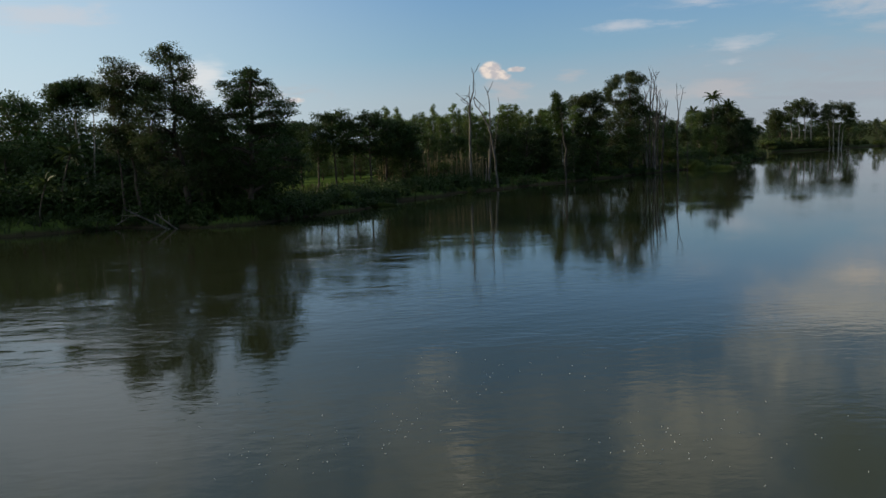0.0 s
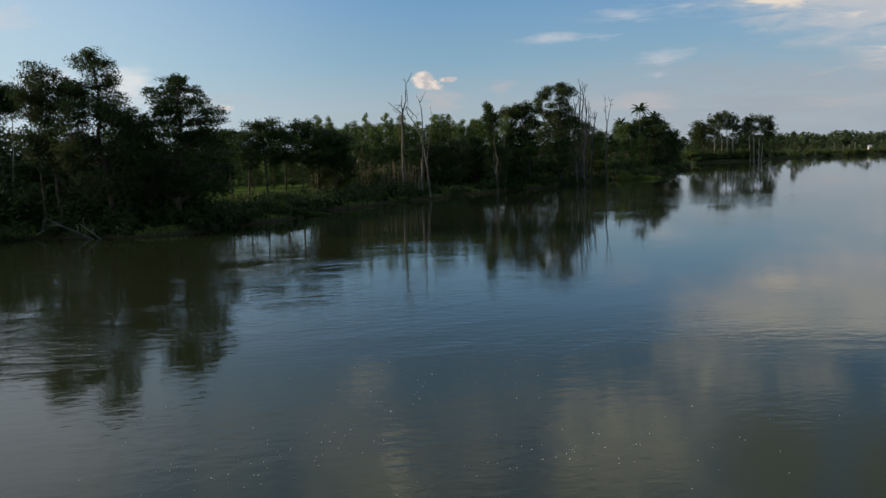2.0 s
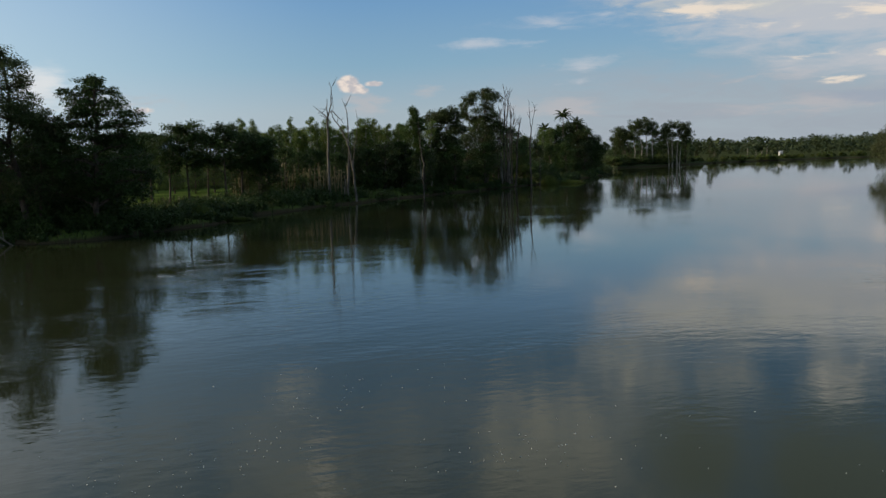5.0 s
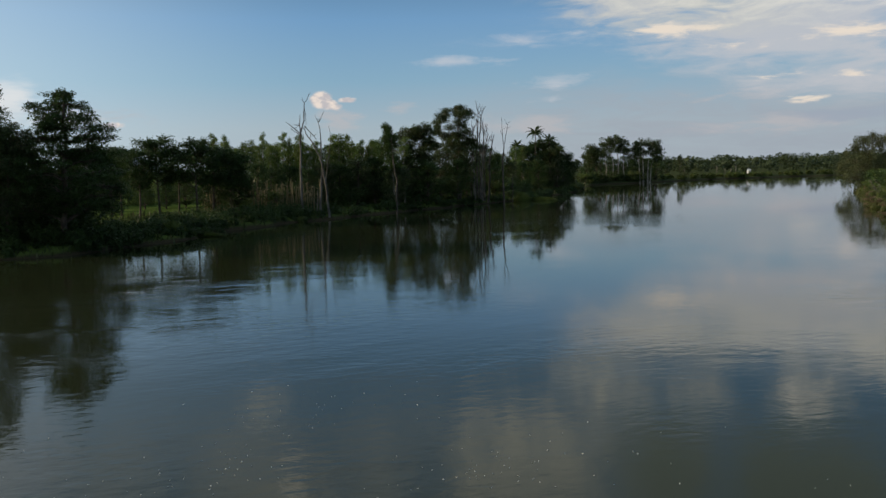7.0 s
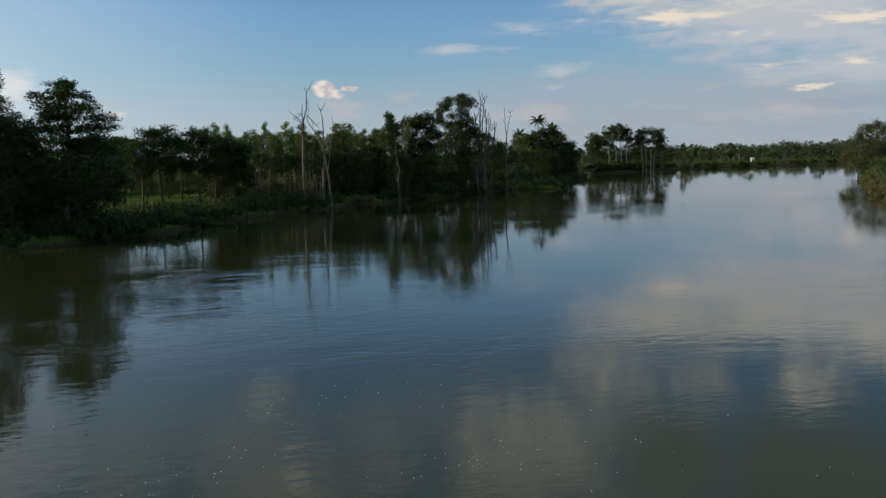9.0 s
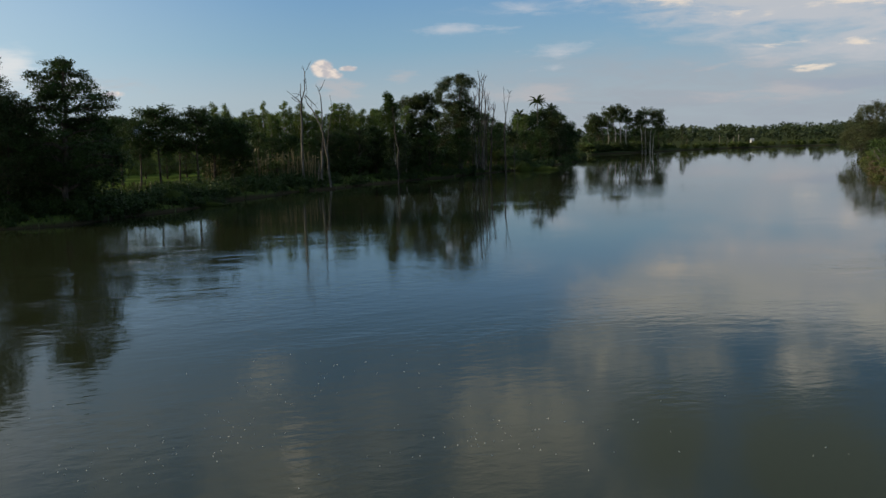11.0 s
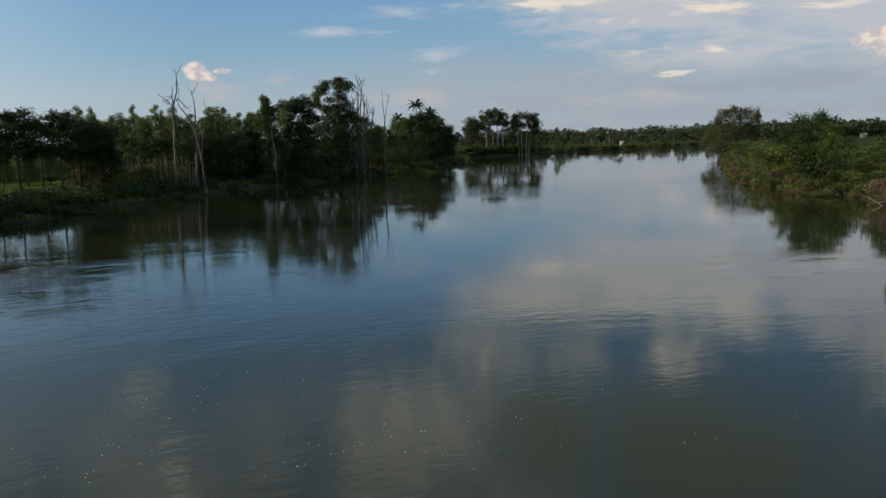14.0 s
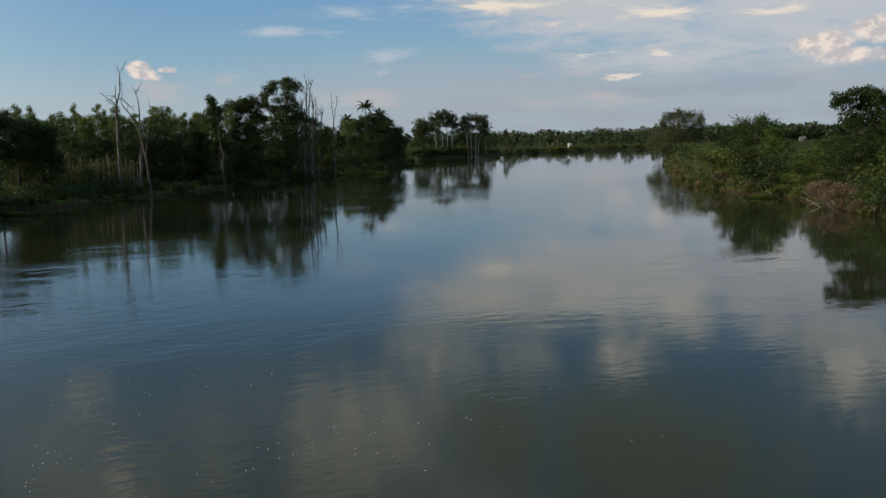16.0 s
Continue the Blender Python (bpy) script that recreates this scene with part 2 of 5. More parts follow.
def water_material():
    m, n = material("river_water")
    p = n.add("ShaderNodeNewGeometry").outputs["Position"]
    stretch = n.add("ShaderNodeMapping", {"Vector": p, "Rotation": (0, 0, radians(-18)), "Scale": (0.55, 1.0, 1.0)}).outputs[0]
    fine = n.math("ADD", n.noise(stretch, 2.2, 3.0, 0.5, 0.4), n.math("MULTIPLY", n.noise(stretch, 6.5, 2.0, 0.5, 0.3), 0.15))
    long_ = n.noise(stretch, 0.28, 3.0, 0.5, 0.6)
    gust = n.smooth(n.noise(p, 0.028, 4.0, 0.55, 0.8), 0.42, 0.66, 0.15, 1.15)
    patch = gust
    for x, y, r, rough in ((-19, 37, 13, 2.6), (-9, 43, 11, 2.4), (-10, 57, 13, 2.6), (4, 66, 12, 1.0), (-24, 62, 14, 2.2), (13, 27, 3, 1.6), (34, 40, 9, 1.6)):  # eddies that roughen the surface
        away = n.add("ShaderNodeVectorMath", (p, (x, y, 0.0)), operation="DISTANCE").outputs["Value"]
        patch = n.math("MAXIMUM", patch, n.math("MULTIPLY", n.smooth(away, r, r * 0.3), n.smooth(n.noise(stretch, 0.16, 3.0), 0.38, 0.6, 0.3, rough)))
    gust = patch
    h = n.math("MULTIPLY", n.math("ADD", n.math("MULTIPLY", fine, 0.014), n.math("MULTIPLY", long_, 0.014)), gust)
    reach = n.add("ShaderNodeVectorMath", (p,), operation="LENGTH").outputs["Value"]
    h = n.math("MULTIPLY", h, n.math("MULTIPLY", n.smooth(reach, 35.0, 240.0, 1.0, 0.08), n.smooth(reach, 18.0, 55.0, 1.5, 1.0)))  # the river lies stiller upstream
    bump = n.add("ShaderNodeBump", {"Strength": 1.0, "Distance": 1.0, "Height": h})
    silt = n.mix(n.noise(p, 0.05, 4.0, 0.6), (0.026, 0.031, 0.014), (0.035, 0.040, 0.019))
    finish(n, n.add("ShaderNodeBsdfPrincipled", {"Base Color": silt, "Roughness": 0.04, "IOR": 1.42, "Normal": bump.outputs[0]}).outputs[0])
    return m


def ground_material():
    m, n = material("meadow_ground")
    p = n.add("ShaderNodeNewGeometry").outputs["Position"]
    z = n.add("ShaderNodeSeparateXYZ", (p,)).outputs[2]
    big, mid, small = n.noise(p, 0.015, 4.0), n.noise(p, 0.15, 5.0, 0.6), n.noise(p, 2.5, 5.0, 0.65)
    grass = n.mix(n.smooth(mid, 0.3, 0.7), (0.045, 0.075, 0.018), (0.12, 0.17, 0.04))
    grass = n.mix(n.smooth(big, 0.5, 0.7, 0.0, 0.5), grass, (0.16, 0.16, 0.06))
    grass = n.mix(n.smooth(small, 0.35, 0.75, 0.0, 0.5), grass, (0.03, 0.045, 0.014))
    reach = n.add("ShaderNodeVectorMath", (p,), operation="LENGTH").outputs["Value"]
    # in place of haze: grass colour goes duller and greyer with distance
    grass = n.mix(n.smooth(reach, 260.0, 420.0), grass, n.mix(mid, (0.035, 0.046, 0.02), (0.085, 0.098, 0.045)))
    wood = n.mix(n.smooth(n.noise(p, 0.06, 4.0, 0.7), 0.35, 0.65), (0.022, 0.034, 0.018), (0.07, 0.085, 0.04))
    grass = n.mix(n.smooth(reach, 1350.0, 1600.0), grass, wood)  # the hills are wooded
    mud = n.mix(small, (0.03, 0.026, 0.016), (0.075, 0.06, 0.038))
    edge = n.smooth(n.math("ADD", z, n.math("MULTIPLY", mid, 0.8)), 0.55, 1.0)
    bump = n.add("ShaderNodeBump", {"Strength": 0.8, "Distance": 0.15, "Height": n.math("ADD", small, mid)})
    finish(n, n.add("ShaderNodeBsdfPrincipled", {"Base Color": n.mix(edge, mud, grass), "Roughness": 1.0, "Specular IOR Level": 0.0, "Normal": bump.outputs[0]}).outputs[0])
    return m


def plain_material(name, a, b, scale=4.0, rough=0.7):
    m, n = material(name)
    tex = n.noise(n.add("ShaderNodeTexCoord").outputs["Object"], scale, 5.0, 0.6)
    finish(n, n.add("ShaderNodeBsdfPrincipled", {"Base Color": n.mix(tex, a, b), "Roughness": rough}).outputs[0])
    return m


WATER, GROUND = water_material(), ground_material()
WHITEWASH = plain_material("whitewashed_wall", (0.62, 0.61, 0.58), (0.82, 0.81, 0.78), 1.5)
TIN = plain_material("tin_roof", (0.45, 0.46, 0.47), (0.62, 0.63, 0.64), 2.0, 0.45)
RENDER_GREY = plain_material("grey_plaster", (0.12, 0.13, 0.14), (0.20, 0.21, 0.22), 1.5)
# grey rock; the blue of the distant haze is mixed into its colour
HAZY_ROCK = plain_material("hill_rock", (0.16, 0.18, 0.20), (0.28, 0.30, 0.33), 0.02, 0.95)
DARK_WOOD = plain_material("dark_door_wood", (0.05, 0.035, 0.025), (0.10, 0.07, 0.05))
FOAM = plain_material("foam", (0.62, 0.62, 0.58), (0.85, 0.85, 0.8))

# ---------------------------------------------------------------- mesh helpers


class Shape:
    """Collects quads as arrays."""

    def __init__(self):
        self.v, self.q, self.count = [], [], 0

    def quads(self, corners):
        """corners: n x 4 x 3"""
        n = len(corners)
        self.v.append(corners.reshape(-1, 3))
        self.q.append(np.arange(n * 4).reshape(-1, 4) + self.count)
        self.count += n * 4

    def grid(self, verts, faces):
        self.v.append(verts)
        self.q.append(faces + self.count)
        self.count += len(verts)

    def tube(self, points, radii, sides=6):
        """A tapering limb along points."""
        pts, n = np.asarray(points, float), len(points)
        along = np.gradient(pts, axis=0)
        along /= np.linalg.norm(along, axis=1)[:, None] + 1e-9
        ref = np.where(np.abs(along[:, 2:3]) > 0.9, np.array([[1.0, 0, 0]]), np.array([[0, 0, 1.0]]))
        a = np.cross(along, ref)
        a /= np.linalg.norm(a, axis=1)[:, None] + 1e-9
        b = np.cross(along, a)
        ang = np.arange(sides) * 2 * np.pi / sides
        ring = a[:, None] * np.cos(ang)[None, :, None] + b[:, None] * np.sin(ang)[None, :, None]
        verts = (pts[:, None] + ring * np.asarray(radii, float)[:, None, None]).reshape(-1, 3)
        i, j = np.meshgrid(np.arange(n - 1), np.arange(sides), indexing="ij")
        k = (j + 1) % sides
        faces = np.stack([i * sides + j, i * sides + k, (i + 1) * sides + k, (i + 1) * sides + j], -1).reshape(-1, 4)
        self.grid(verts, faces)

    def mesh(self, name, mat, smooth=False):
        v, q = np.concatenate(self.v), np.concatenate(self.q)
        me = bpy.data.meshes.new(name)
        me.vertices.add(len(v))
        me.vertices.foreach_set("co", v.astype(np.float32).ravel())
        me.loops.add(len(q) * 4)
        me.loops.foreach_set("vertex_index", q.astype(np.int32).ravel())
        me.polygons.add(len(q))
        me.polygons.foreach_set("loop_start", np.arange(len(q), dtype=np.int32) * 4)
        if smooth:
            me.polygons.foreach_set("use_smooth", np.ones(len(q), bool))
        me.update(calc_edges=True)
        me.materials.append(mat)
        return me


def part(name, mesh, parent, label=""):
    ob = new(name, mesh)
    ob.parent = parent
    return tagged(ob, label)


def leaves(rng, centres, size, up=0.6, slim=0.45, droop=0.0):
    """Leaf sprays: pointed rhombs round the centres, turned at random."""
    n = len(centres)
    nor = rng.normal(size=(n, 3))
    nor[:, 2] = np.abs(nor[:, 2]) + up
    nor /= np.linalg.norm(nor, axis=1)[:, None]
    a = np.cross(nor, rng.normal(size=(n, 3)))
    a /= np.linalg.norm(a, axis=1)[:, None] + 1e-9
    b = np.cross(nor, a)
    s = (size * rng.uniform(0.55, 1.35, n))[:, None]
    a, b = a * s, b * s * slim
    a[:, 2] -= droop * s[:, 0]
    return np.stack([centres - a, centres + b - a * 0.15, centres + a, centres - b - a * 0.15], 1)


def spot(bearing_deg, distance, z=0.0):
    return toward(bearing_deg) * distance + Vector((0, 0, z))


# ---------------------------------------------------------------- the river and the land
LEFT_BANK = [(-95, -600), (-85, -80), (-82, 20), (-75, 60), (-56, 80), (-44, 84), (-38, 86), (-33, 88), (-26, 87), (-19, 88), (-16, 92), (-13, 100),
             (-7, 112), (-3, 122), (3, 131), (10, 140), (17, 148), (24, 157), (35, 168), (47, 183), (56, 192), (64, 198), (77, 224), (92, 247), (104, 272), (116, 302)]
FAR_BANK = [(136, 346), (150, 354), (163, 357), (172, 362), (182, 374), (208, 394), (245, 412), (290, 428), (335, 436), (365, 459), (800, 1006)]
RIGHT_BANK = [(845, 1006), (385, 459), (300, 352), (230, 270), (185, 225), (168, 216), (134, 172), (99, 124), (82, 97), (79, 87), (75, 78), (74, 72), (71, 65), (68, 59), (63, 50), (57, 30), (52, 0), (50, -80), (40, -600)]
OUTLINE = np.array(LEFT_BANK + FAR_BANK + RIGHT_BANK, float)


def shore_distance(x, y):
    """Metres from the water's edge; positive on land."""
    x, y = np.asarray(x, float), np.asarray(y, float)
    best, inside = np.full(x.shape, 1e9), np.zeros(x.shape, bool)
    for (ax, ay), (bx, by) in zip(OUTLINE, np.roll(OUTLINE, -1, 0)):
        dx, dy = bx - ax, by - ay
        k = np.clip(((x - ax) * dx + (y - ay) * dy) / (dx * dx + dy * dy), 0, 1)
        best = np.minimum(best, np.hypot(x - ax - k * dx, y - ay - k * dy))
        cross = (ay > y) != (by > y)
        with np.errstate(divide="ignore", invalid="ignore"):
            inside ^= cross & (x < ax + (y - ay) * dx / (by - ay if by != ay else 1e-9))
    return np.where(inside, -best, best)


def wiggle(x, y):
    return 0.9 * np.sin(x * 0.31 + y * 0.17) + 0.6 * np.sin(x * 0.73 - y * 0.59 + 1.0) + 0.3 * np.sin(x * 1.9 + y * 1.6)


def land_height(x, y):
    s = shore_distance(x, y) + wiggle(x, y)
    r, b = np.hypot(x, y), np.degrees(np.arctan2(x, y))
    z = np.where(s < 0, np.maximum(s * 0.35, -2.5), 0.9 * (1 - np.exp(-np.maximum(s, 0) / 2.2)) + 0.9 * (1 - np.exp(-np.maximum(s, 0) / 14)))
    z = z + np.where(s > 0, np.minimum(s / 12, 1) * 0.18 * (np.sin(x * 0.13 + 1) + np.sin(y * 0.11 + x * 0.05)), 0)
    hills = np.clip((r - 1500) / 1200, 0, 1) ** 2 * (3 - 2 * np.clip((r - 1500) / 1200, 0, 1))
    crest = 13 + 17 * np.exp(-((b - 37) / 5.0) ** 2) + 5 * np.sin(b * 0.5) + 2.5 * np.sin(b * 1.7 + 1) + 1.2 * np.sin(b * 5.1)
    return z + hills * crest


def ground_z(x, y):
    return float(land_height(np.array([x], float), np.array([y], float))[0])


def build_land():
    radii = np.concatenate([np.linspace(0.5, 60, 14)[:-1], np.geomspace(60, 420, 150)[:-1], np.geomspace(420, 4600, 60)])
    turns = np.concatenate([np.arange(-36, 58, 0.4), np.arange(58, 324, 5.0)])
    r, b = np.meshgrid(radii, np.radians(turns), indexing="ij")
    x, y = r * np.sin(b), r * np.cos(b)
    verts = np.stack([x, y, land_height(x, y)], -1).reshape(-1, 3)
    n, m = len(radii), len(turns)
    i, j = np.meshgrid(np.arange(n - 1), np.arange(m), indexing="ij")
    k = (j + 1) % m
    s = Shape()
    s.grid(verts, np.stack([i * m + j, (i + 1) * m + j, (i + 1) * m + k, i * m + k], -1).reshape(-1, 4))
    tagged(new("ground", s.mesh("ground", GROUND, True)), "grassy river banks with mud at the water and low hills beyond", "ground", kind="structure")


def build_water():
    s = Shape()
    t = np.linspace(-1, 1, 41)
    x, y = np.meshgrid(t, t, indexing="ij")
    verts = np.stack([x * 900 + 200, y * 900 + 100, x * 0], -1).reshape(-1, 3)
    i, j = np.meshgrid(np.arange(40), np.arange(40), indexing="ij")
    s.grid(verts, np.stack([i * 41 + j, (i + 1) * 41 + j, (i + 1) * 41 + j + 1, i * 41 + j + 1], -1).reshape(-1, 4))
    tagged(new("water", s.mesh("water", WATER)), "calm murky river mirroring sky and trees", "river", kind="structure")


build_land()
build_water()

# ---------------------------------------------------------------- trees


def limb_path(rng, start, direction, length, rise, steps=5, wander=0.12):
    d = np.array(direction, float)
    pts = [np.array(start, float)]
    for i in range(steps):
        d = d + rng.normal(size=3) * wander + np.array([0, 0, rise / steps])
        d /= np.linalg.norm(d)
        pts.append(pts[-1] + d * length / steps)
    return np.array(pts)


def tree_meshes(kind, seed, height, radius, first=0.3, limbs=14, rise=0.5, count=4000, leaf=0.3, clump=0.9, flat=0.5, profile="dome",
                stems=1, trunk=0.28, bark=BARK, foliage=LEAF_DARK, slim=0.45, up=0.6, droop=0.0, hang=0.0, lean=0.03):
    """Trunk mesh and crown mesh of one tree that stands at its own origin."""
    rng = np.random.default_rng(seed)
    wood, centres, weights = Shape(), [], []
    for s in range(stems):
        turn = s * 2.4 + rng.uniform(0, 6)
        off = 0 if stems == 1 else radius * 0.12
        foot = np.array([math.cos(turn) * off, math.sin(turn) * off, -0.5])
        tall = height * (1 if s == 0 else rng.uniform(0.78, 0.97))
        tip_shift = np.array([math.cos(turn), math.sin(turn), 0]) * (radius * (0.3 if stems > 1 else 0.0)) + np.array([rng.normal(), rng.normal(), 0]) * lean * height
        u = np.linspace(0, 1, 9)
        line = foot + u[:, None] * (tip_shift + np.array([0, 0, tall * 0.93 + 0.5])) + np.cumsum(rng.normal(size=(9, 3)) * [0.12, 0.12, 0], 0) * trunk * 1.6
        thick = trunk * (1 - 0.88 * u) * (1 if stems == 1 else 0.7) + 0.02
        thick[0] *= 1.5
        wood.tube(line, thick, 7)
        for i in range(limbs // stems):
            k = (i + rng.uniform(0.1, 0.9)) / (limbs // stems)
            h = first + (0.98 - first) * k
            at = np.array([np.interp(h, u, line[:, c]) for c in range(3)])
            if profile == "dome":
                reach = radius * math.sqrt(max(0.05, 1 - (max(0, k - 0.25) / 0.78) ** 2)) * (0.75 + 0.25 * min(1, k / 0.25))
            else:  # spire
                reach = radius * (0.25 + 1.0 * min(1, k / 0.3) * max(0.0, 1 - k) ** 0.8)
            reach *= rng.uniform(0.6, 1.15)
            ang = i * 2.4 + turn + rng.uniform(-0.5, 0.5)
            d0 = np.array([math.cos(ang), math.sin(ang), rise * 0.9])
            path = limb_path(rng, at, d0 / np.linalg.norm(d0), reach, rise * 0.6)
            r0 = max(0.035, np.interp(h, u, thick) * 0.6)
            wood.tube(path, np.linspace(r0, 0.02, len(path)), 4)
            for f in (0.45, 0.7, 0.85, 1.0):
                centres.append(np.array([np.interp(f * 5, np.arange(6), path[:, c]) for c in range(3)]))
                weights.append(0.5 + f)
            for f in rng.uniform(0.35, 0.95, 4):
                root = np.array([np.interp(f * 5, np.arange(6), path[:, c]) for c in range(3)])
                side = rng.choice([-1, 1]) * rng.uniform(0.5, 1.2)
                d1 = np.array([math.cos(ang + side), math.sin(ang + side), rng.uniform(-0.1, 0.6) * (0.4 if flat < 0.3 else 1)])
                twig = limb_path(rng, root, d1 / np.linalg.norm(d1), reach * rng.uniform(0.25, 0.5), rise * 0.3, 2)
                if count > 7000 or rng.uniform() < 0.25:
                    wood.tube(twig, np.linspace(r0 * 0.4 + 0.01, 0.012, 3), 3)
                centres += [twig[-1], twig[1]]
                weights += [1.2, 0.8]
    centres, weights = np.array(centres), np.array(weights) * rng.uniform(0.3, 1.4, len(centres))
    pick = rng.choice(len(centres), count, p=weights / weights.sum())
    shift = rng.normal(size=(count, 3))
    shift *= clump * 0.8 * rng.uniform(0.05, 1.0, (count, 1)) ** 0.6 / np.linalg.norm(shift, axis=1)[:, None]
    shift[:, 2] *= flat
    if hang:
        shift[:, 2] -= np.abs(rng.normal(size=count)) * hang
    c = centres[pick] + shift
    c[:, 2] = np.maximum(c[:, 2], 0.15)
    fit_ = height / np.percentile(c[:, 2], 99.7)
    c[:, 2] *= fit_
    wood.v = [v * np.array([1, 1, fit_]) for v in wood.v]
    crown = Shape()
    crown.quads(leaves(rng, c, leaf, up, slim, droop))
    return wood.mesh(kind + "_trunk", bark, True), crown.mesh(kind + "_crown", foliage)


def tree(name, meshes, label, group="", category="tree"):
    root = new(name)
    tagged(root, label, category, group)
    part("trunk", meshes[0], root)
    part("crown", meshes[1], root)
    return root


def stand(ob, bearing_deg, distance, scale=1.0, turn=0.0, sink=0.1, wide=1.0):
    p = spot(bearing_deg, distance)
    z = max(ground_z(p.x, p.y), -0.4) - sink
    return Matrix.Translation((p.x, p.y, z)) @ Matrix.Rotation(turn, 4, "Z") @ Matrix.Diagonal((scale * wide, scale * wide, scale, 1))


rnd = random.Random(7)


def own_height(b, d, h):
    """Height of a tree whose tip stands h above the water."""
    p = spot(b, d)
    return h - max(ground_z(p.x, p.y), 0.0)


def plant(proto_list, spots, unit):
    """The first spot of each prototype takes the original, later ones take copies. spots: bearing, distance, height[, widening]."""
    used = set()
    for i, (b, d, h, *wide) in enumerate(spots):
        proto = proto_list[i % len(proto_list)]
        h = own_height(b, d, h)
        m = stand(proto, b, d, h / unit, rnd.uniform(0, 6.28), wide=wide[0] if wide else 1.0)
        if proto.name not in used:
            used.add(proto.name)
            proto.matrix_basis = m
        else:
            c = copy_thing(proto, Matrix.Identity(4))
            c.matrix_basis = m


def plate_tree(name, label, bearing_deg, distance, stems, plates, count, leaf, clump=0.7, foliage=LEAF_OLIVE, bark=BARK, seed=1, group="", flat=0.7,
               depth=0.6, hang=0.0, up=0.7, slim=0.45, fill=3.0, far=1.0):
    """A tree whose crown is made of separate sprays. stems: foot radius and (sideways, height) knots; plates: sideways, height, half width,
    half depth[, away]; heights are above the water, sideways is across the river; far enlarges all about the lens's height."""
    rng = np.random.default_rng(seed)
    stems = [(r0 * far, [(x * far, EYE + (h - EYE) * far) for x, h in knots]) for r0, knots in stems]
    plates = [(q[0] * far, EYE + (q[1] - EYE) * far, *(v * far for v in q[2:])) for q in plates]
    p = spot(bearing_deg, distance)
    g = max(ground_z(p.x, p.y), -0.3)
    root = tagged(new(name), label, "tree", group)
    nodes = []
    for i, (r0, knots) in enumerate(stems):
        knots = np.array(knots, float)
        k = np.linspace(0, len(knots) - 1, 4 * (len(knots) - 1) + 1)
        x, z = (np.interp(k, np.arange(len(knots)), knots[:, c]) for c in (0, 1))
        z = z - g
        z[0] = -0.4
        line = np.stack([x, np.cumsum(rng.normal(size=len(k)) * 0.12) * (i + 1), z], -1)
        line[1:-1, 0] += rng.normal(size=len(k) - 2) * r0 * 0.3
        thick = r0 * (1 - 0.8 * np.linspace(0, 1, len(k)))
        thick[0] *= 1.4
        wood = Shape()
        wood.tube(line, thick, 8)
        one = part("trunk", wood.mesh(name + "_trunk", bark, True), root)
        nodes += [(q, t, one) for q, t in zip(line[1:], thick[1:])]
    wide = max(abs(q[0]) for q in plates)
    centres, sizes, mids = [], [], []
    for x, h, w, d, *y in plates:
        mid = np.array([x, y[0] if y else rng.uniform(-1, 1) * depth * wide, h - g])
        mids.append(mid)
        q, t, holder = min(nodes, key=lambda n: np.hypot(*(n[0][:2] - mid[:2])) + (1.2 * abs(mid[2] - n[0][2] - 0.3 * abs(mid[0] - n[0][0]))))
        u = np.linspace(0, 1, 6)[:, None]
        path = q + (mid - [0, 0, d * 0.5] - q) * u + np.array([0, 0, 1.0]) * np.sin(u * np.pi) * 0.1 * np.linalg.norm(mid - q)
        path[1:-1] += rng.normal(size=(4, 3)) * 0.06 * w
        arm = Shape()
        r1 = min(t * 0.7, 0.05 + 0.05 * w)
        arm.tube(path, np.linspace(r1, 0.025, 6), 5)
        for f in rng.uniform(1.5, 5, 3):  # leafy shoots along the limb
            centres.append(np.array([np.interp(f, np.arange(6), path[:, c]) for c in range(3)]) + rng.normal(size=3) * 0.25 * w)
            sizes.append(clump * rng.uniform(0.5, 1.0))
        for _ in range(int(5 + 7 * w * max(d, 0.4) / clump ** 2)):
            a, r = rng.uniform(0, 2 * np.pi), math.sqrt(rng.uniform(0.02, 1.0))
            c = mid + np.array([math.cos(a) * r * w, math.sin(a) * r * w, rng.uniform(-1.0, 1.0) * (d + 0.25 * w) * (1.2 - 0.6 * r) - 0.15 * w * r])
            bend = (path[4] + c) / 2 + rng.normal(size=3) * 0.12 * w
            arm.tube(np.array([path[rng.integers(2, 6)], bend, c]), (0.03, 0.02, 0.01), 3)
            centres.append(c)
            sizes.append(clump * rng.uniform(0.55, 1.25))
        part("limb", arm.mesh(name + "_limb", bark, True), holder)
    mids = np.array(mids)
    for _ in range(int(fill * len(mids))):  # shoots that close the space between the sprays
        i = rng.integers(len(mids))
        j = np.argsort(np.linalg.norm((mids - mids[i]) * [1, 0.5, 1], axis=1))[rng.integers(1, min(5, len(mids)))]
        centres.append(mids[i] + (mids[j] - mids[i]) * rng.uniform(0.2, 0.8) + rng.normal(size=3) * 0.3 * clump)
        sizes.append(clump * rng.uniform(0.6, 1.3))
    centres, sizes = np.array(centres), np.array(sizes)
    weights = sizes ** 2 * rng.uniform(0.4, 1.3, len(sizes))
    pick = rng.choice(len(centres), count, p=weights / weights.sum())
    shift = rng.normal(size=(count, 3))
    shift *= (rng.uniform(0.1, 1.0, (count, 1)) ** 0.5) / np.linalg.norm(shift, axis=1)[:, None] * sizes[pick][:, None]
    shift[:, 2] *= flat
    if hang:
        shift[:, 2] -= np.abs(rng.normal(size=count)) * hang
    crown = Shape()
    crown.quads(leaves(rng, centres[pick] + shift, leaf, up, slim, 0.25))
    part("crown", crown.mesh(name + "_crown", foliage), root)
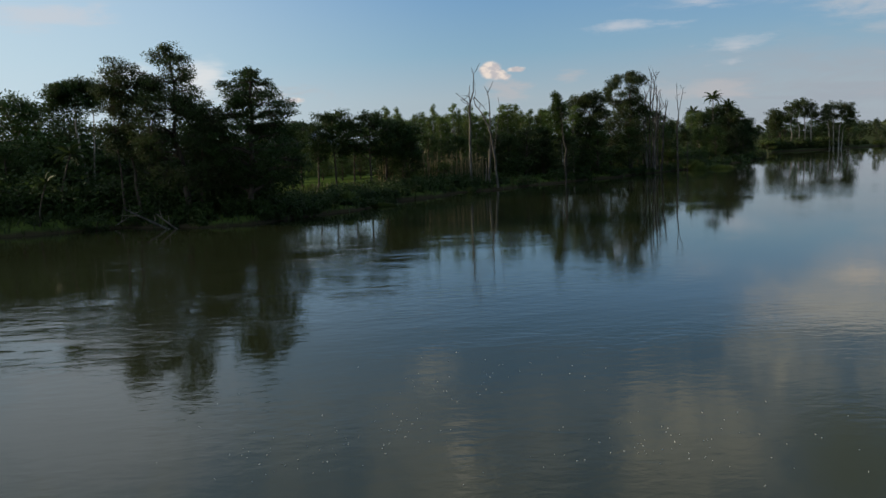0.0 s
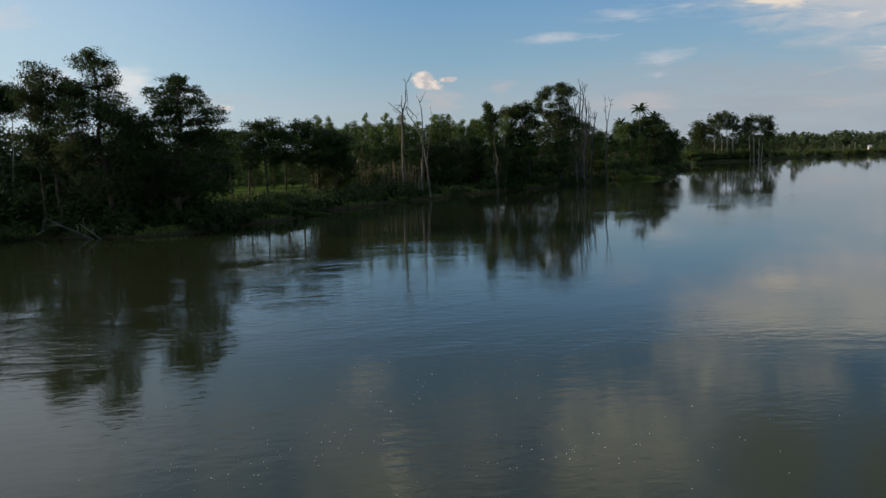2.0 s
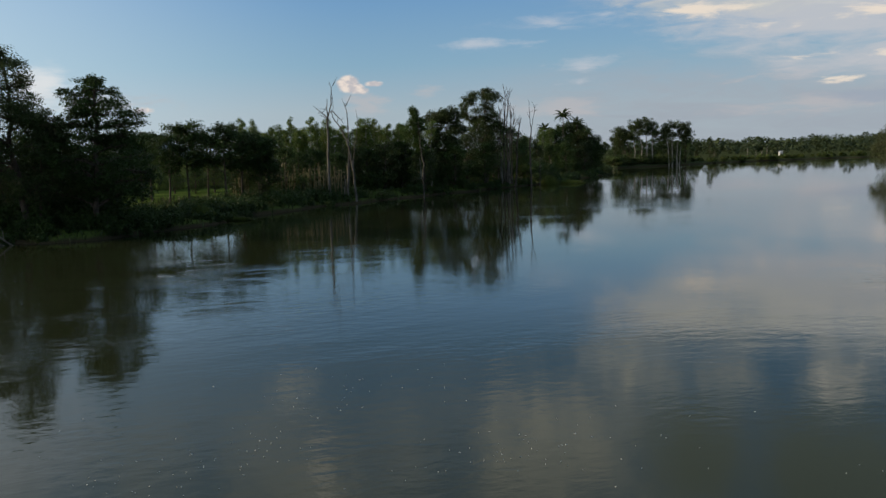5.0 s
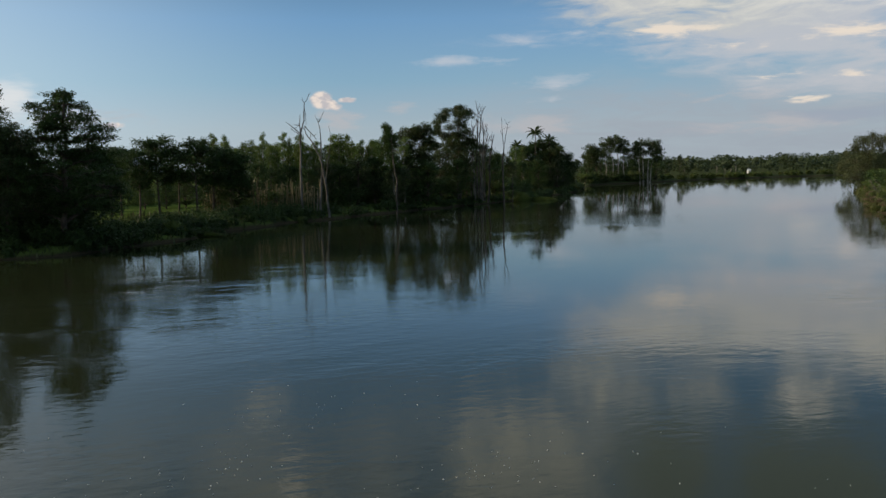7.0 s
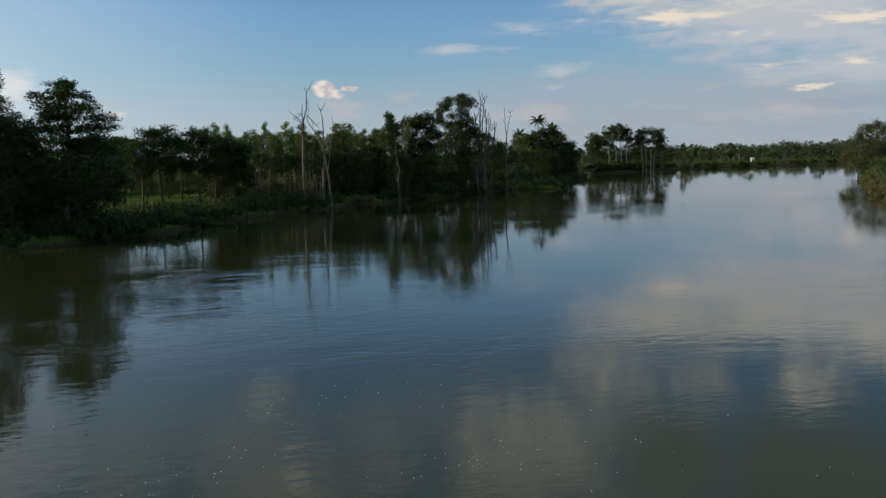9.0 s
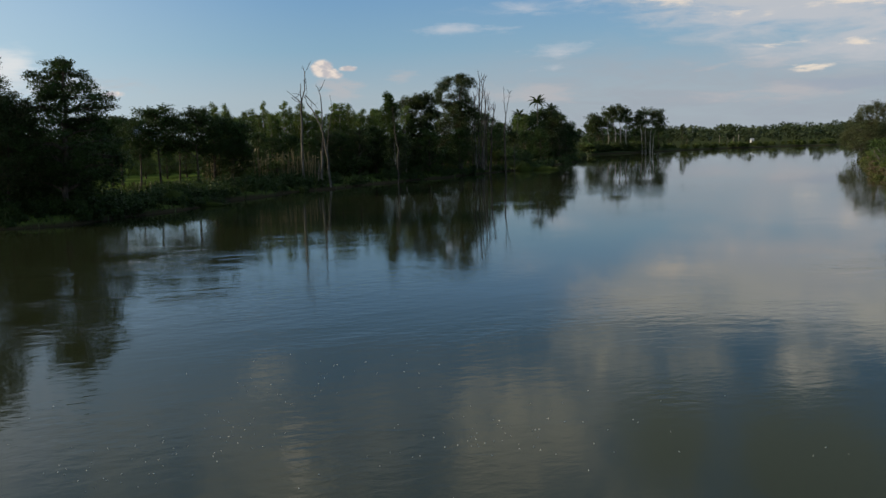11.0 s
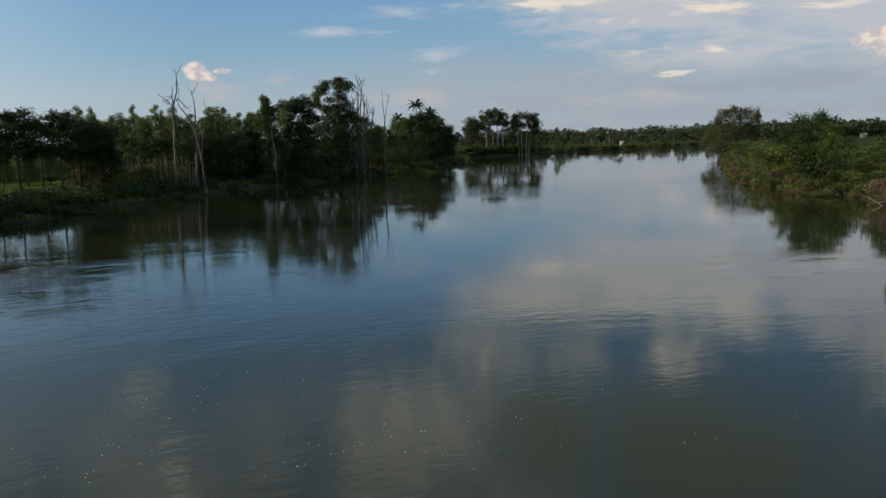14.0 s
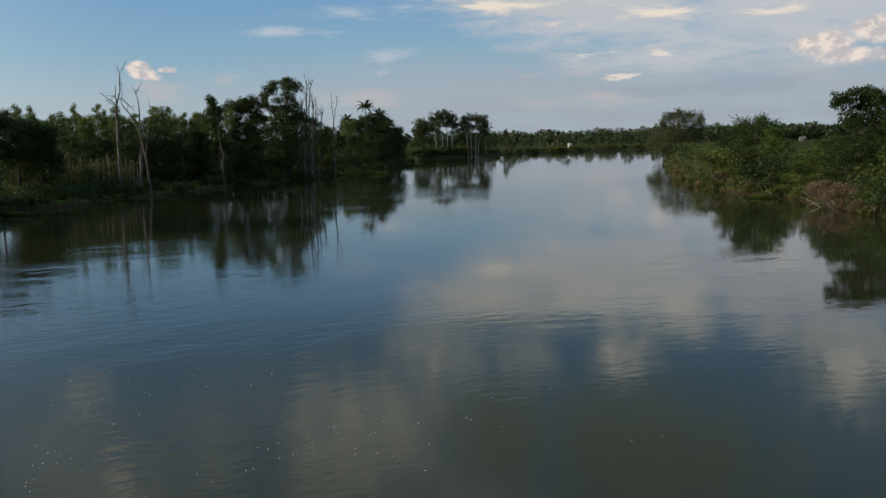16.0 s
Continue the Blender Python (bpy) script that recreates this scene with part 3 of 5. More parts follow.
    root.matrix_basis = Matrix.Translation((p.x, p.y, g)) @ Matrix.Rotation(-radians(bearing_deg), 4, "Z")
    return root


# the tall trees at the bend of the near bank
crowd = random.Random(5)
tall = plate_tree("tall_tree", "tall airy tree with olive foliage at the water's edge", -16.73, 95,
                  [(0.36, [(0.2, 0), (-0.2, 5), (-0.9, 10), (-0.6, 14), (-0.8, 18.6)]), (0.2, [(1.4, 0), (1.6, 4.5), (1.8, 10)])],
                  [(-1.1, 18.8, 0.8, 0.45), (-0.5, 18.0, 1.2, 0.5), (-2.6, 18.0, 1.1, 0.45), (0.4, 17.5, 0.8, 0.3), (-0.9, 16.7, 1.4, 0.6), (0.7, 16.1, 0.8, 0.5), (-0.4, 15.2, 1.5, 0.7),
                   (0.9, 14.2, 1.2, 0.6), (-2.8, 15.3, 1.3, 0.6), (-2.8, 13.6, 1.3, 0.6), (-0.6, 13.2, 1.6, 0.8), (1.7, 12.6, 1.5, 0.7), (0.3, 11.8, 1.8, 0.8), (2.6, 11.0, 1.6, 0.8)]
                  + [(crowd.uniform(-4.0, 3.4), crowd.uniform(4.8, 10.4), 1.9, 0.9, crowd.uniform(-3, 3)) for _ in range(22)]
                  + [(crowd.uniform(-3.8, 0.6), crowd.uniform(12.4, 16.2), 1.2, 0.4, crowd.uniform(-3, 3)) for _ in range(10)]
                  + [(crowd.uniform(0.2, 3.6), crowd.uniform(10.2, 12.4), 1.5, 0.6, crowd.uniform(-3, 3)) for _ in range(6)],
                  52000, 0.13, 0.8, seed=3, fill=3.0)
side_tree = plate_tree("tall_tree", "open-crowned tree with olive foliage on the bank", -20.05, 97,
                       [(0.2, [(0.6, 0), (0.4, 6), (-0.4, 12), (-0.8, 16.6)]), (0.14, [(-0.9, 0), (-1.0, 6), (-1.4, 13)])],
                       [(-0.8, 17.2, 1.2, 0.45), (-1.8, 16.1, 1.2, 0.45), (-0.2, 16.4, 1.2, 0.4), (1.1, 16.7, 0.9, 0.3), (-0.8, 15.2, 1.4, 0.5), (-2.0, 14.6, 0.9, 0.4), (2.1, 15.6, 1.3, 0.55),
                        (1.1, 14.1, 1.5, 0.5), (-0.7, 13.4, 1.5, 0.6), (-1.8, 12.8, 1.1, 0.4), (-0.6, 11.9, 1.5, 0.5), (-1.9, 10.6, 1.5, 0.7), (0.4, 10.2, 1.6, 0.7), (-1.0, 8.8, 1.7, 0.8), (0.9, 8.2, 1.6, 0.7)]
                       + [(crowd.uniform(-3.0, 3.0), crowd.uniform(8.6, 15.6), 1.2, 0.4, crowd.uniform(-3, 3)) for _ in range(12)],
                       26000, 0.13, 0.8, seed=5, fill=2.5)
TIERS = [(0.9 + math.cos(2.4 * i + k) * reach * f, 16.3 - 1.12 * k + crowd.uniform(-0.25, 0.25) - 0.35 * f, 0.75 + 0.09 * k, 0.26 + 0.02 * k, math.sin(2.4 * i + k) * reach * f)
         for k, reach in enumerate((1.0, 2.6, 3.3, 3.8, 4.2, 4.6, 4.9, 5.2, 5.2, 4.8, 4.4)) for i, f in enumerate((0.25, 0.95, 0.9, 0.6, 1.0, 0.85, 0.7, 0.95)[: 4 + k])]
tiered = plate_tree("tiered_tree", "dark tree with spreading layered branches over the water", -12.96, 95,
                    [(0.34, [(0.3, 0), (0.6, 6), (1.0, 11), (1.1, 16.2)])], TIERS, 46000, 0.14, 0.8, foliage=LEAF_DARK, seed=8, flat=0.45, up=0.9)
flat_top = plate_tree("flat_topped_tree", "flat-topped tree with a pale slender trunk on the bank", -22.68, 106,
                      [(0.2, [(0.2, 0), (-0.1, 6), (-0.8, 11), (-0.4, 15)]), (0.13, [(0.5, 2), (1.1, 9), (1.4, 15)])],
                      [(-2.5, 15.3, 1.5, 0.4), (-1.2, 15.7, 1.6, 0.4), (0.3, 15.9, 1.5, 0.4), (1.5, 15.7, 1.1, 0.5), (1.9, 14.9, 0.9, 0.6), (-0.7, 14.8, 2.0, 0.5), (-2.6, 14.3, 1.8, 0.6), (0.7, 13.8, 1.8, 0.7), (-1.9, 13.1, 1.8, 0.7)],
                      17000, 0.15, 0.9, LEAF_DARK, BARK_PALE, 21)

# open-stemmed trees by the meadow
opens = [tree("meadow_tree", tree_meshes("meadow", 24 + i, 12.0, 4.4, 0.42, 26, 0.5, 9000, 0.17, 1.2, 0.7, "dome", trunk=0.17, foliage=LEAF_DARK), "dark round-crowned tree with a bare stem beside the meadow", "trees by the meadow")
         for i in range(2)]
OPEN_SPOTS = [(-7.0, 133, 13.6), (-4.7, 131, 13.2), (-9.3, 139, 12.4), (-5.8, 142, 12.4), (-11.2, 138, 12.4), (-9.9, 136, 12.0), (-3.7, 136, 12.4), (-8.2, 131, 11.6), (-2.6, 137, 11.8)]
# broad dark trees
rounds = [tree("broadleaf_tree", tree_meshes("round", 30 + i, 13.0, 4.4, 0.1, 24, 0.55, 7400, 0.2, 1.5, 0.8, "dome", foliage=f), "dense dark green broadleaf tree on the river bank", "trees on the left bank")
          for i, f in enumerate((LEAF_DARK, LEAF_DARK, LEAF_OLIVE, LEAF_DARK))]
plant(rounds, [(-26.5, 125, 16.5), (-25.2, 130, 15.5), (-28.5, 120, 16.0), (-31.5, 118, 16), (-20.5, 122, 12.0),
               (-14.8, 118, 12.0), (-23.6, 118, 13.0), (-27.2, 110, 9.5, 1.2), (-24.4, 111, 9.0, 1.2), (-21.4, 108, 8.0, 1.2), (-18.6, 106, 8.0, 1.2), (-14.9, 104, 7.5, 1.2), (-2.4, 138, 10.4), (-0.8, 146, 9.6), (-18.9, 111, 10.4, 1.2), (-16.2, 110, 11.6, 1.2), (-13.6, 107, 9.6, 1.2), (-12.2, 109, 9.2, 1.0)], 13.0)

plant(opens, OPEN_SPOTS, 12.0)


def more(protos, spots, unit):
    for i, (b, d, h, *wide) in enumerate(spots):
        c = copy_thing(protos[i % len(protos)], Matrix.Identity(4))
        c.matrix_basis = stand(c, b, d, own_height(b, d, h) / unit, rnd.uniform(0, 6.28), wide=wide[0] if wide else 1.0)


more([rounds[2], rounds[1], rounds[0]], [(11.4, 184, 13.0), (0.2, 152, 8.8, 1.2), (1.4, 158, 9.4, 1.2), (3.6, 160, 9.8, 1.2), (2.6, 154, 8.5, 1.2), (4.7, 162, 9.5, 1.2), (5.8, 163, 10.5, 1.2), (7.0, 168, 10.5, 1.2), (-3.6, 142, 8.5, 1.2), (-1.8, 140, 8.0, 1.2), (12.6, 182, 10, 1.2), (10.6, 172, 10, 1.2), (8.6, 164, 9, 1.2),
      (-7.9, 172, 6.5, 1.3), (-6.6, 168, 6.8, 1.3), (-5.4, 171, 6.4, 1.3), (-4.3, 166, 6.8, 1.3), (-3.2, 160, 7.6, 1.2),
      (18.4, 275, 16.8, 0.9), (19.2, 274, 15.6, 0.9), (17.9, 272, 17.0, 0.8), (17.0, 274, 15.2, 0.9), (18.8, 276, 16.6, 0.8), (20.0, 276, 12.4), (13.2, 197, 15.0), (14.3, 206, 13.8, 1.1), (15.1, 214, 12.0, 1.1), (15.7, 236, 12.0), (16.5, 262, 13.8), (17.3, 262, 15.2), (18.9, 270, 14.2), (19.7, 272, 12.6), (18.1, 250, 10.5), (19.3, 262, 11.0), (14.9, 212, 10.5), (17.0, 246, 10.0), (16.2, 238, 10.0)], 13.0)

layered = plate_tree("layered_tree", "tall broken-crowned tree rising above the thicket", 12.76, 188,
                     [(0.36, [(0, 0), (0, 9), (-0.2, 15), (0.2, 20.5)]), (0.18, [(-0.2, 8), (-1.8, 13), (-2.8, 20)])],
                     [(-2.8, 20.8, 1.2, 0.8), (-3.9, 19.4, 1.3, 0.5), (-4.8, 18.2, 1.0, 0.4), (0.8, 21.3, 1.8, 0.6), (0.0, 19.7, 1.4, 0.7), (2.0, 20.1, 1.2, 0.7), (0.3, 18.1, 1.7, 0.7), (-1.6, 17.6, 1.2, 0.4),
                      (-5.0, 16.4, 1.0, 0.4), (-3.5, 15.3, 1.7, 0.6), (-1.2, 15.5, 1.9, 0.7), (1.6, 16.0, 1.9, 0.7), (-2.3, 13.7, 2.2, 0.9), (0.6, 13.4, 2.4, 1.0), (3.1, 13.7, 1.4, 1.0), (-1.7, 10.9, 2.9, 1.5), (2.0, 10.2, 2.4, 1.5), (0.4, 7.6, 3.0, 1.4)],
                     24000, 0.19, 1.1, LEAF_OLIVE, BARK, 44, fill=4.0)
broken = plate_tree("broad_tree", "broad tree with an uneven olive crown behind the shore scrub", 10.06, 176,
                    [(0.3, [(0, 0), (-0.2, 6), (0.4, 15.5)])],
                    [(-3.2, 15.5, 1.1, 0.6), (-0.8, 16.0, 1.5, 0.6), (1.6, 16.3, 1.5, 0.5), (0.3, 14.5, 2.7, 0.9), (-3.0, 13.1, 2.2, 1.1), (-0.4, 11.4, 3.1, 1.4), (2.6, 13.2, 1.5, 0.9), (-2.8, 9.4, 2.7, 1.4), (1.7, 9.3, 2.5, 1.4), (-0.4, 6.6, 3.4, 1.4)],
                    24000, 0.2, 1.2, LEAF_OLIVE, BARK, 45, fill=5.0)
spire = plate_tree("spire_tree", "slender tree with a pointed light green crown", 8.32, 163,
                   [(0.16, [(0, 0), (-0.2, 8), (-1.0, 16)])],
                   [(-1.0, 16.2, 0.55, 0.9), (-0.9, 14.7, 1.0, 1.0), (-1.4, 13.0, 1.4, 1.2), (-0.1, 13.4, 1.2, 1.1), (-1.1, 10.8, 1.8, 1.4), (-0.2, 9.3, 1.5, 1.1)], 12000, 0.17, 0.85, LEAF_BRIGHT, BARK_PALE, 46, flat=0.9)

# plantation rows
eucas = [tree("plantation_tree", tree_meshes("euca", 50 + i, 14.0, 2.2, 0.28, 20, 0.9, 3000, 0.19, 0.8, 0.9, "spire", trunk=0.13, bark=BARK_PALE, foliage=LEAF_EUCA, slim=0.3), "slender plantation tree with light green crown", "plantation rows")
         for i in range(4)]
rows = [(-3.6 + 0.42 * k + rnd.uniform(-0.15, 0.15), 161 + k * 0.5 + rnd.uniform(-2, 2), rnd.uniform(12.2, 15.8), rnd.uniform(0.75, 1.05)) for k in range(26)]
rows += [(-3.4 + 0.5 * k + rnd.uniform(-0.2, 0.2), 172 + k * 0.4 + rnd.uniform(-3, 3), rnd.uniform(12.8, 14.6), 1.25) for k in range(22)]
rows += [(-3.2 + 0.66 * k + rnd.uniform(-0.2, 0.2), 184 + k * 0.4 + rnd.uniform(-3, 3), rnd.uniform(13.0, 14.4), 1.5) for k in range(18)]
rows += [(4.6, 168, 15.2, 1.4), (9.0, 172, 14.6, 1.4), (7.2, 170, 14.0, 1.4), (15.4, 224, 12.0, 1.5), (16.6, 254, 14.6, 1.5), (17.1, 256, 14.6, 1.4)]
plant(eucas, rows, 14.0)


def palm(seed, height, fronds=16, length=3.2):
    rng = np.random.default_rng(seed)
    root = tagged(new("coconut_palm"), "coconut palm with a ragged crown above the thicket", "palm", "palms")
    wood = Shape()
    u = np.linspace(0, 1, 8)
    bend = rng.normal(size=2) * 0.6
    line = np.stack([bend[0] * u ** 2, bend[1] * u ** 2, -0.4 + u * (height + 0.4)], -1)
    wood.tube(line, 0.17 - 0.06 * u, 7)
    part("trunk", wood.mesh("palm_trunk", BARK, True), root)
    blade = Shape()
    s = np.linspace(0, 1, 12)
    spine = np.stack([s * length * (1 - 0.12 * s), s * 0, length * (0.25 * s - 0.6 * s ** 2.4)], -1)
    blade.tube(spine, 0.04 * (1 - s) + 0.008, 4)
    for sign in (-1, 1):
        for k in np.linspace(0.12, 1, 26):
            p = np.array([np.interp(k, s, spine[:, c]) for c in range(3)])
            out = np.array([0.35, sign * 0.75, -0.55]) * (0.85 * math.sin(math.pi * (0.12 + 0.8 * k))) * rng.uniform(0.8, 1.1)
            wid = np.array([0.055, 0, 0.02])
            blade.quads(np.array([[p - wid, p + wid, p + out + wid * 0.2, p + out - wid * 0.2]]))
    me = blade.mesh("palm_frond", LEAF_PALM)
    for i in range(fronds):
        f = part("frond", me, root)
        f.matrix_basis = Matrix.Translation(line[-1]) @ Matrix.Rotation(i * 2.4, 4, "Z") @ Matrix.Rotation(-radians(72 - 95 * (i / fronds) ** 0.8 + rng.uniform(-8, 8)), 4, "Y")
    return root


palms = [palm(1, 17.4, 22, 3.4), palm(2, 14.6, 20, 3.4), palm(3, 9.0, 16, 2.8)]
palms[0].matrix_basis = stand(palms[0], 17.9, 268)
palms[1].matrix_basis = stand(palms[1], 18.8, 272, 1.0, 2.0)
palms[2].matrix_basis = stand(palms[2], -24.3, 101, 0.75, 1.0)
for b, d, s_ in ((19.47, 268, 0.8), (16.71, 270, 0.9)):
    copy_thing(palms[1], Matrix.Identity(4)).matrix_basis = stand(None, b, d, s_, b)
copy_thing(palms[2], Matrix.Identity(4)).matrix_basis = stand(None, -25.6, 95, 0.5, 1.5)

# the open grove on the far point
more([rounds[0], rounds[2], rounds[3]], [(21.3 + 0.5 * k, 420 + 6 * (k % 3), 11.8 + 1.4 * (k % 2), 1.1) for k in range(10)], 13.0)
GROVE = "grove on the point"
plate_tree("grove_tree", "low spreading grove tree with olive foliage on the far point", 22.14, 398, [(0.3, [(0, 0), (-1.5, 8), (-3.8, 14)]), (0.25, [(1.0, 0), (0.4, 8), (-1.0, 16)])],
           [(-4.0, 14.6, 3.6, 1.8), (-1.3, 16.6, 3.1, 1.4), (-5.2, 12.2, 2.6, 1.5), (-0.4, 13.3, 2.9, 1.6), (-3.4, 10.2, 2.6, 1.2)], 9000, 0.3, 1.6, seed=61, group=GROVE, far=1.08, fill=6.0)
plate_tree("grove_tree", "tall flat-crowned tree with bare pale trunks on the far point", 23.25, 396,
           [(0.27, [(-1.2, 0), (-1.4, 9), (-3.2, 18)]), (0.3, [(0.8, 0), (0.6, 10), (-0.2, 19.4)]), (0.32, [(3.2, 0), (2.8, 8), (3.0, 17)]), (0.28, [(-4.6, 0), (-4.2, 7), (-4.8, 13)])],
           [(-4.0, 18.4, 3.0, 1.2), (-0.4, 19.6, 3.6, 1.1), (3.1, 17.7, 2.2, 1.5), (-2.3, 16.0, 3.4, 1.0), (2.2, 15.1, 2.0, 1.2), (-5.1, 13.7, 2.6, 1.2), (4.3, 13.7, 1.3, 1.5)], 11000, 0.3, 1.5, bark=BARK_PALE, seed=62, group=GROVE, far=1.08, fill=6.0)
plate_tree("grove_tree", "double-crowned tree with bare pale trunks at the tip of the point", 25.11, 397,
           [(0.3, [(-1.0, 0), (-1.0, 9), (-0.4, 17.5)]), (0.28, [(0.9, 0), (1.0, 9), (3.6, 16)]), (0.26, [(-2.2, 0), (-2.6, 8), (-4.0, 16)]), (0.2, [(1.8, 0), (2.4, 8), (5.4, 13)])],
           [(-4.2, 16.4, 2.4, 1.3), (-0.2, 17.9, 3.0, 1.3), (3.9, 16.6, 2.6, 1.5), (6.2, 14.2, 1.9, 1.2), (-2.8, 13.7, 2.4, 1.4), (1.6, 13.6, 3.4, 1.2), (5.1, 11.2, 2.2, 1.5), (-5.3, 12.4, 1.6, 1.6)], 12000, 0.3, 1.5, bark=BARK_PALE, seed=63, group=GROVE, far=1.08, fill=6.0)

# ---------------------------------------------------------------- bare dead trees


def dead_tree(name, label, limbs, seed, mat, twigs=3):
    """limbs: (base radius, tip radius, points as sideways and height) seen across the line of sight; depth wanders a little."""
    rng = np.random.default_rng(seed)
    root = tagged(new(name), label, "dead tree", "dead trees in the shallows")
    for i, (r0, r1, pts) in enumerate(limbs):
        pts = np.array(pts, float)
        n = (len(pts) - 1) * 4 + 1
        k = np.linspace(0, len(pts) - 1, n)
        line = np.stack([np.interp(k, np.arange(len(pts)), pts[:, 0]), np.interp(k, np.arange(len(pts)), pts[:, 0]) * 0.35 * (-1) ** i, np.interp(k, np.arange(len(pts)), pts[:, 1])], -1)
        line[1:-1] += rng.normal(size=(n - 2, 3)) * [0.045, 0.06, 0.04]
        s = Shape()
        s.tube(line, np.linspace(r0, r1, n) * 0.88, 7)
        if i:
            for _ in range(twigs):
                f = rng.uniform(0.35, 0.95)
                at = np.array([np.interp(f * (n - 1), np.arange(n), line[:, c]) for c in range(3)])
                d = np.array([rng.normal() * 0.8, rng.normal() * 0.8, rng.uniform(0.3, 1.0)])
                s.tube(limb_path(rng, at, d / np.linalg.norm(d), rng.uniform(0.6, 1.6), 0.3, 4, 0.25), np.linspace(r1 + 0.02, 0.012, 5), 4)
        part("branch" if i else "trunk", s.mesh(name, mat, True), root)
    return root


def stand_across(ob, bearing_deg, distance, z=-0.5):
    ob.matrix_basis = Matrix.Translation(spot(bearing_deg, distance, z)) @ Matrix.Rotation(-radians(bearing_deg), 4, "Z")


a = dead_tree("dead_tree", "bleached bare trunk forking near its top, standing in the shallows",
              [(0.25, 0.17, [(0, 0.5), (-0.1, 7.1), (0.1, 14.6)]), (0.12, 0.05, [(0.1, 14.4), (0.1, 17.6)]), (0.14, 0.035, [(0.2, 14.8), (0.7, 16.7), (0.9, 19.3), (1.9, 21.2)]), (0.06, 0.02, [(0.9, 19.2), (0.5, 20.4)]),
               (0.07, 0.03, [(0.7, 15.3), (1.1, 16.2), (0.9, 18.4)]), (0.11, 0.04, [(0, 14.6), (-0.8, 15.3), (-2.2, 16.5)]), (0.08, 0.03, [(-0.2, 14.5), (-1.5, 15.3)]), (0.1, 0.03, [(0.8, 15.7), (1.9, 14.5), (2.7, 13.5)])], 1, BARK_DEAD, 1)
stand_across(a, 2.12, 140)
b_ = dead_tree("dead_tree", "bleached dead tree of three leaning stems in the shallows",
               [(0.25, 0.17, [(0, 0.5), (0.3, 5.6), (0.6, 9.6)]), (0.23, 0.15, [(1.5, 0.5), (1.2, 5.1), (0.8, 7.9), (0.6, 9.8)]), (0.15, 0.06, [(-0.5, 0.5), (-0.3, 5.2)]), (0.17, 0.05, [(0.6, 9.6), (0.1, 11.0), (-0.8, 13.0), (-1.8, 14.4), (-2.2, 15.6)]),
                (0.13, 0.03, [(0.5, 10.3), (0.5, 13.0), (0.4, 15.2), (0.2, 16.3), (1.2, 18.1)]), (0.06, 0.02, [(0.2, 16.2), (-0.3, 17.5)]), (0.09, 0.025, [(1.1, 6.5), (1.5, 10.0), (2.2, 13.6), (1.9, 15.7)])], 2, BARK_DEAD, 1)
stand_across(b_, 3.27, 139)
c_ = dead_tree("dead_tree", "thin pale dead trunk before a green crown", [(0.16, 0.09, [(0, 0), (0.1, 6.6), (-0.4, 9.7)]), (0.09, 0.03, [(-0.4, 9.5), (-0.6, 14.1)]), (0.05, 0.02, [(-0.5, 10.5), (0.4, 12.5)])], 3, BARK_DARK)
stand_across(c_, 8.43, 150)


def dead_clump():
    """Tall dead stems that rise from one stool, each with a brush of fine upright twigs."""
    rng = np.random.default_rng(14)
    root = tagged(new("dead_tree_clump"), "clump of tall grey dead stems with upright twigs", "dead tree", "dead trees in the shallows")
    for i, (x0, x1, tall_) in enumerate(((-1.5, -1.9, 15.0), (-1.0, -0.9, 17.5), (-0.5, -0.2, 21.6), (0.1, 0.6, 21.2), (0.6, 1.3, 18.9), (1.2, 1.5, 17.0), (1.8, 2.9, 15.2))):
        u = np.linspace(0, 1, 13)
        path = np.stack([x0 + (x1 - x0) * u ** 1.6, np.full(13, rng.normal() * 0.7), u * tall_ - 0.3], -1)
        path[1:, :2] += np.cumsum(rng.normal(size=(12, 2)) * 0.09, 0)
        s = Shape()
        s.tube(path, np.linspace(0.27, 0.035, 13) * rng.uniform(0.75, 1.2), 7)
        for _ in range(17):
            f = rng.uniform(5.0, 11.6)
            at = np.array([np.interp(f, np.arange(13), path[:, c]) for c in range(3)])
            d = np.array([rng.normal() * 0.42 + 0.06, rng.normal() * 0.42, 1.0])
            twig = limb_path(rng, at, d / np.linalg.norm(d), rng.uniform(1.0, 3.2), 0.4, 5, 0.14)
            s.tube(twig, np.linspace(0.07, 0.02, 6), 4)
            s.tube(limb_path(rng, twig[3], (d + rng.normal(size=3) * 0.6) / np.linalg.norm(d), 1.1, 0.3, 3, 0.15), np.linspace(0.03, 0.014, 4), 4)
        part("stem", s.mesh("dead_stem", BARK_DEAD if i in (1, 4) else BARK_DARK, True), root)
    return root


d_ = dead_clump()
stand_across(d_, 14.1, 189, 0.2)
e_ = dead_tree("dead_tree", "single dark dead trunk with a forked tip", [(0.24, 0.12, [(0, 0), (-0.2, 9.5), (0.2, 13.2)]), (0.1, 0.03, [(0.2, 13.0), (-0.1, 15.1), (-0.3, 19.3)]), (0.08, 0.03, [(0.2, 13.4), (0.9, 16.9), (1.3, 18.3)]), (0.1, 0.06, [(1.9, 0.2), (1.9, 7.0)])], 6, BARK_DARK)
stand_across(e_, 15.74, 185)

# ---------------------------------------------------------------- shrubs and the right bank


def shrub_meshes(kind, seed, height, radius, count, leaf, foliage, bark=BARK):
    return tree_meshes(kind, seed, height, radius, 0.05, 9, 0.7, count, leaf, 1.3, 0.8, "dome", stems=3, trunk=0.09, bark=bark, foliage=foliage, up=0.5)


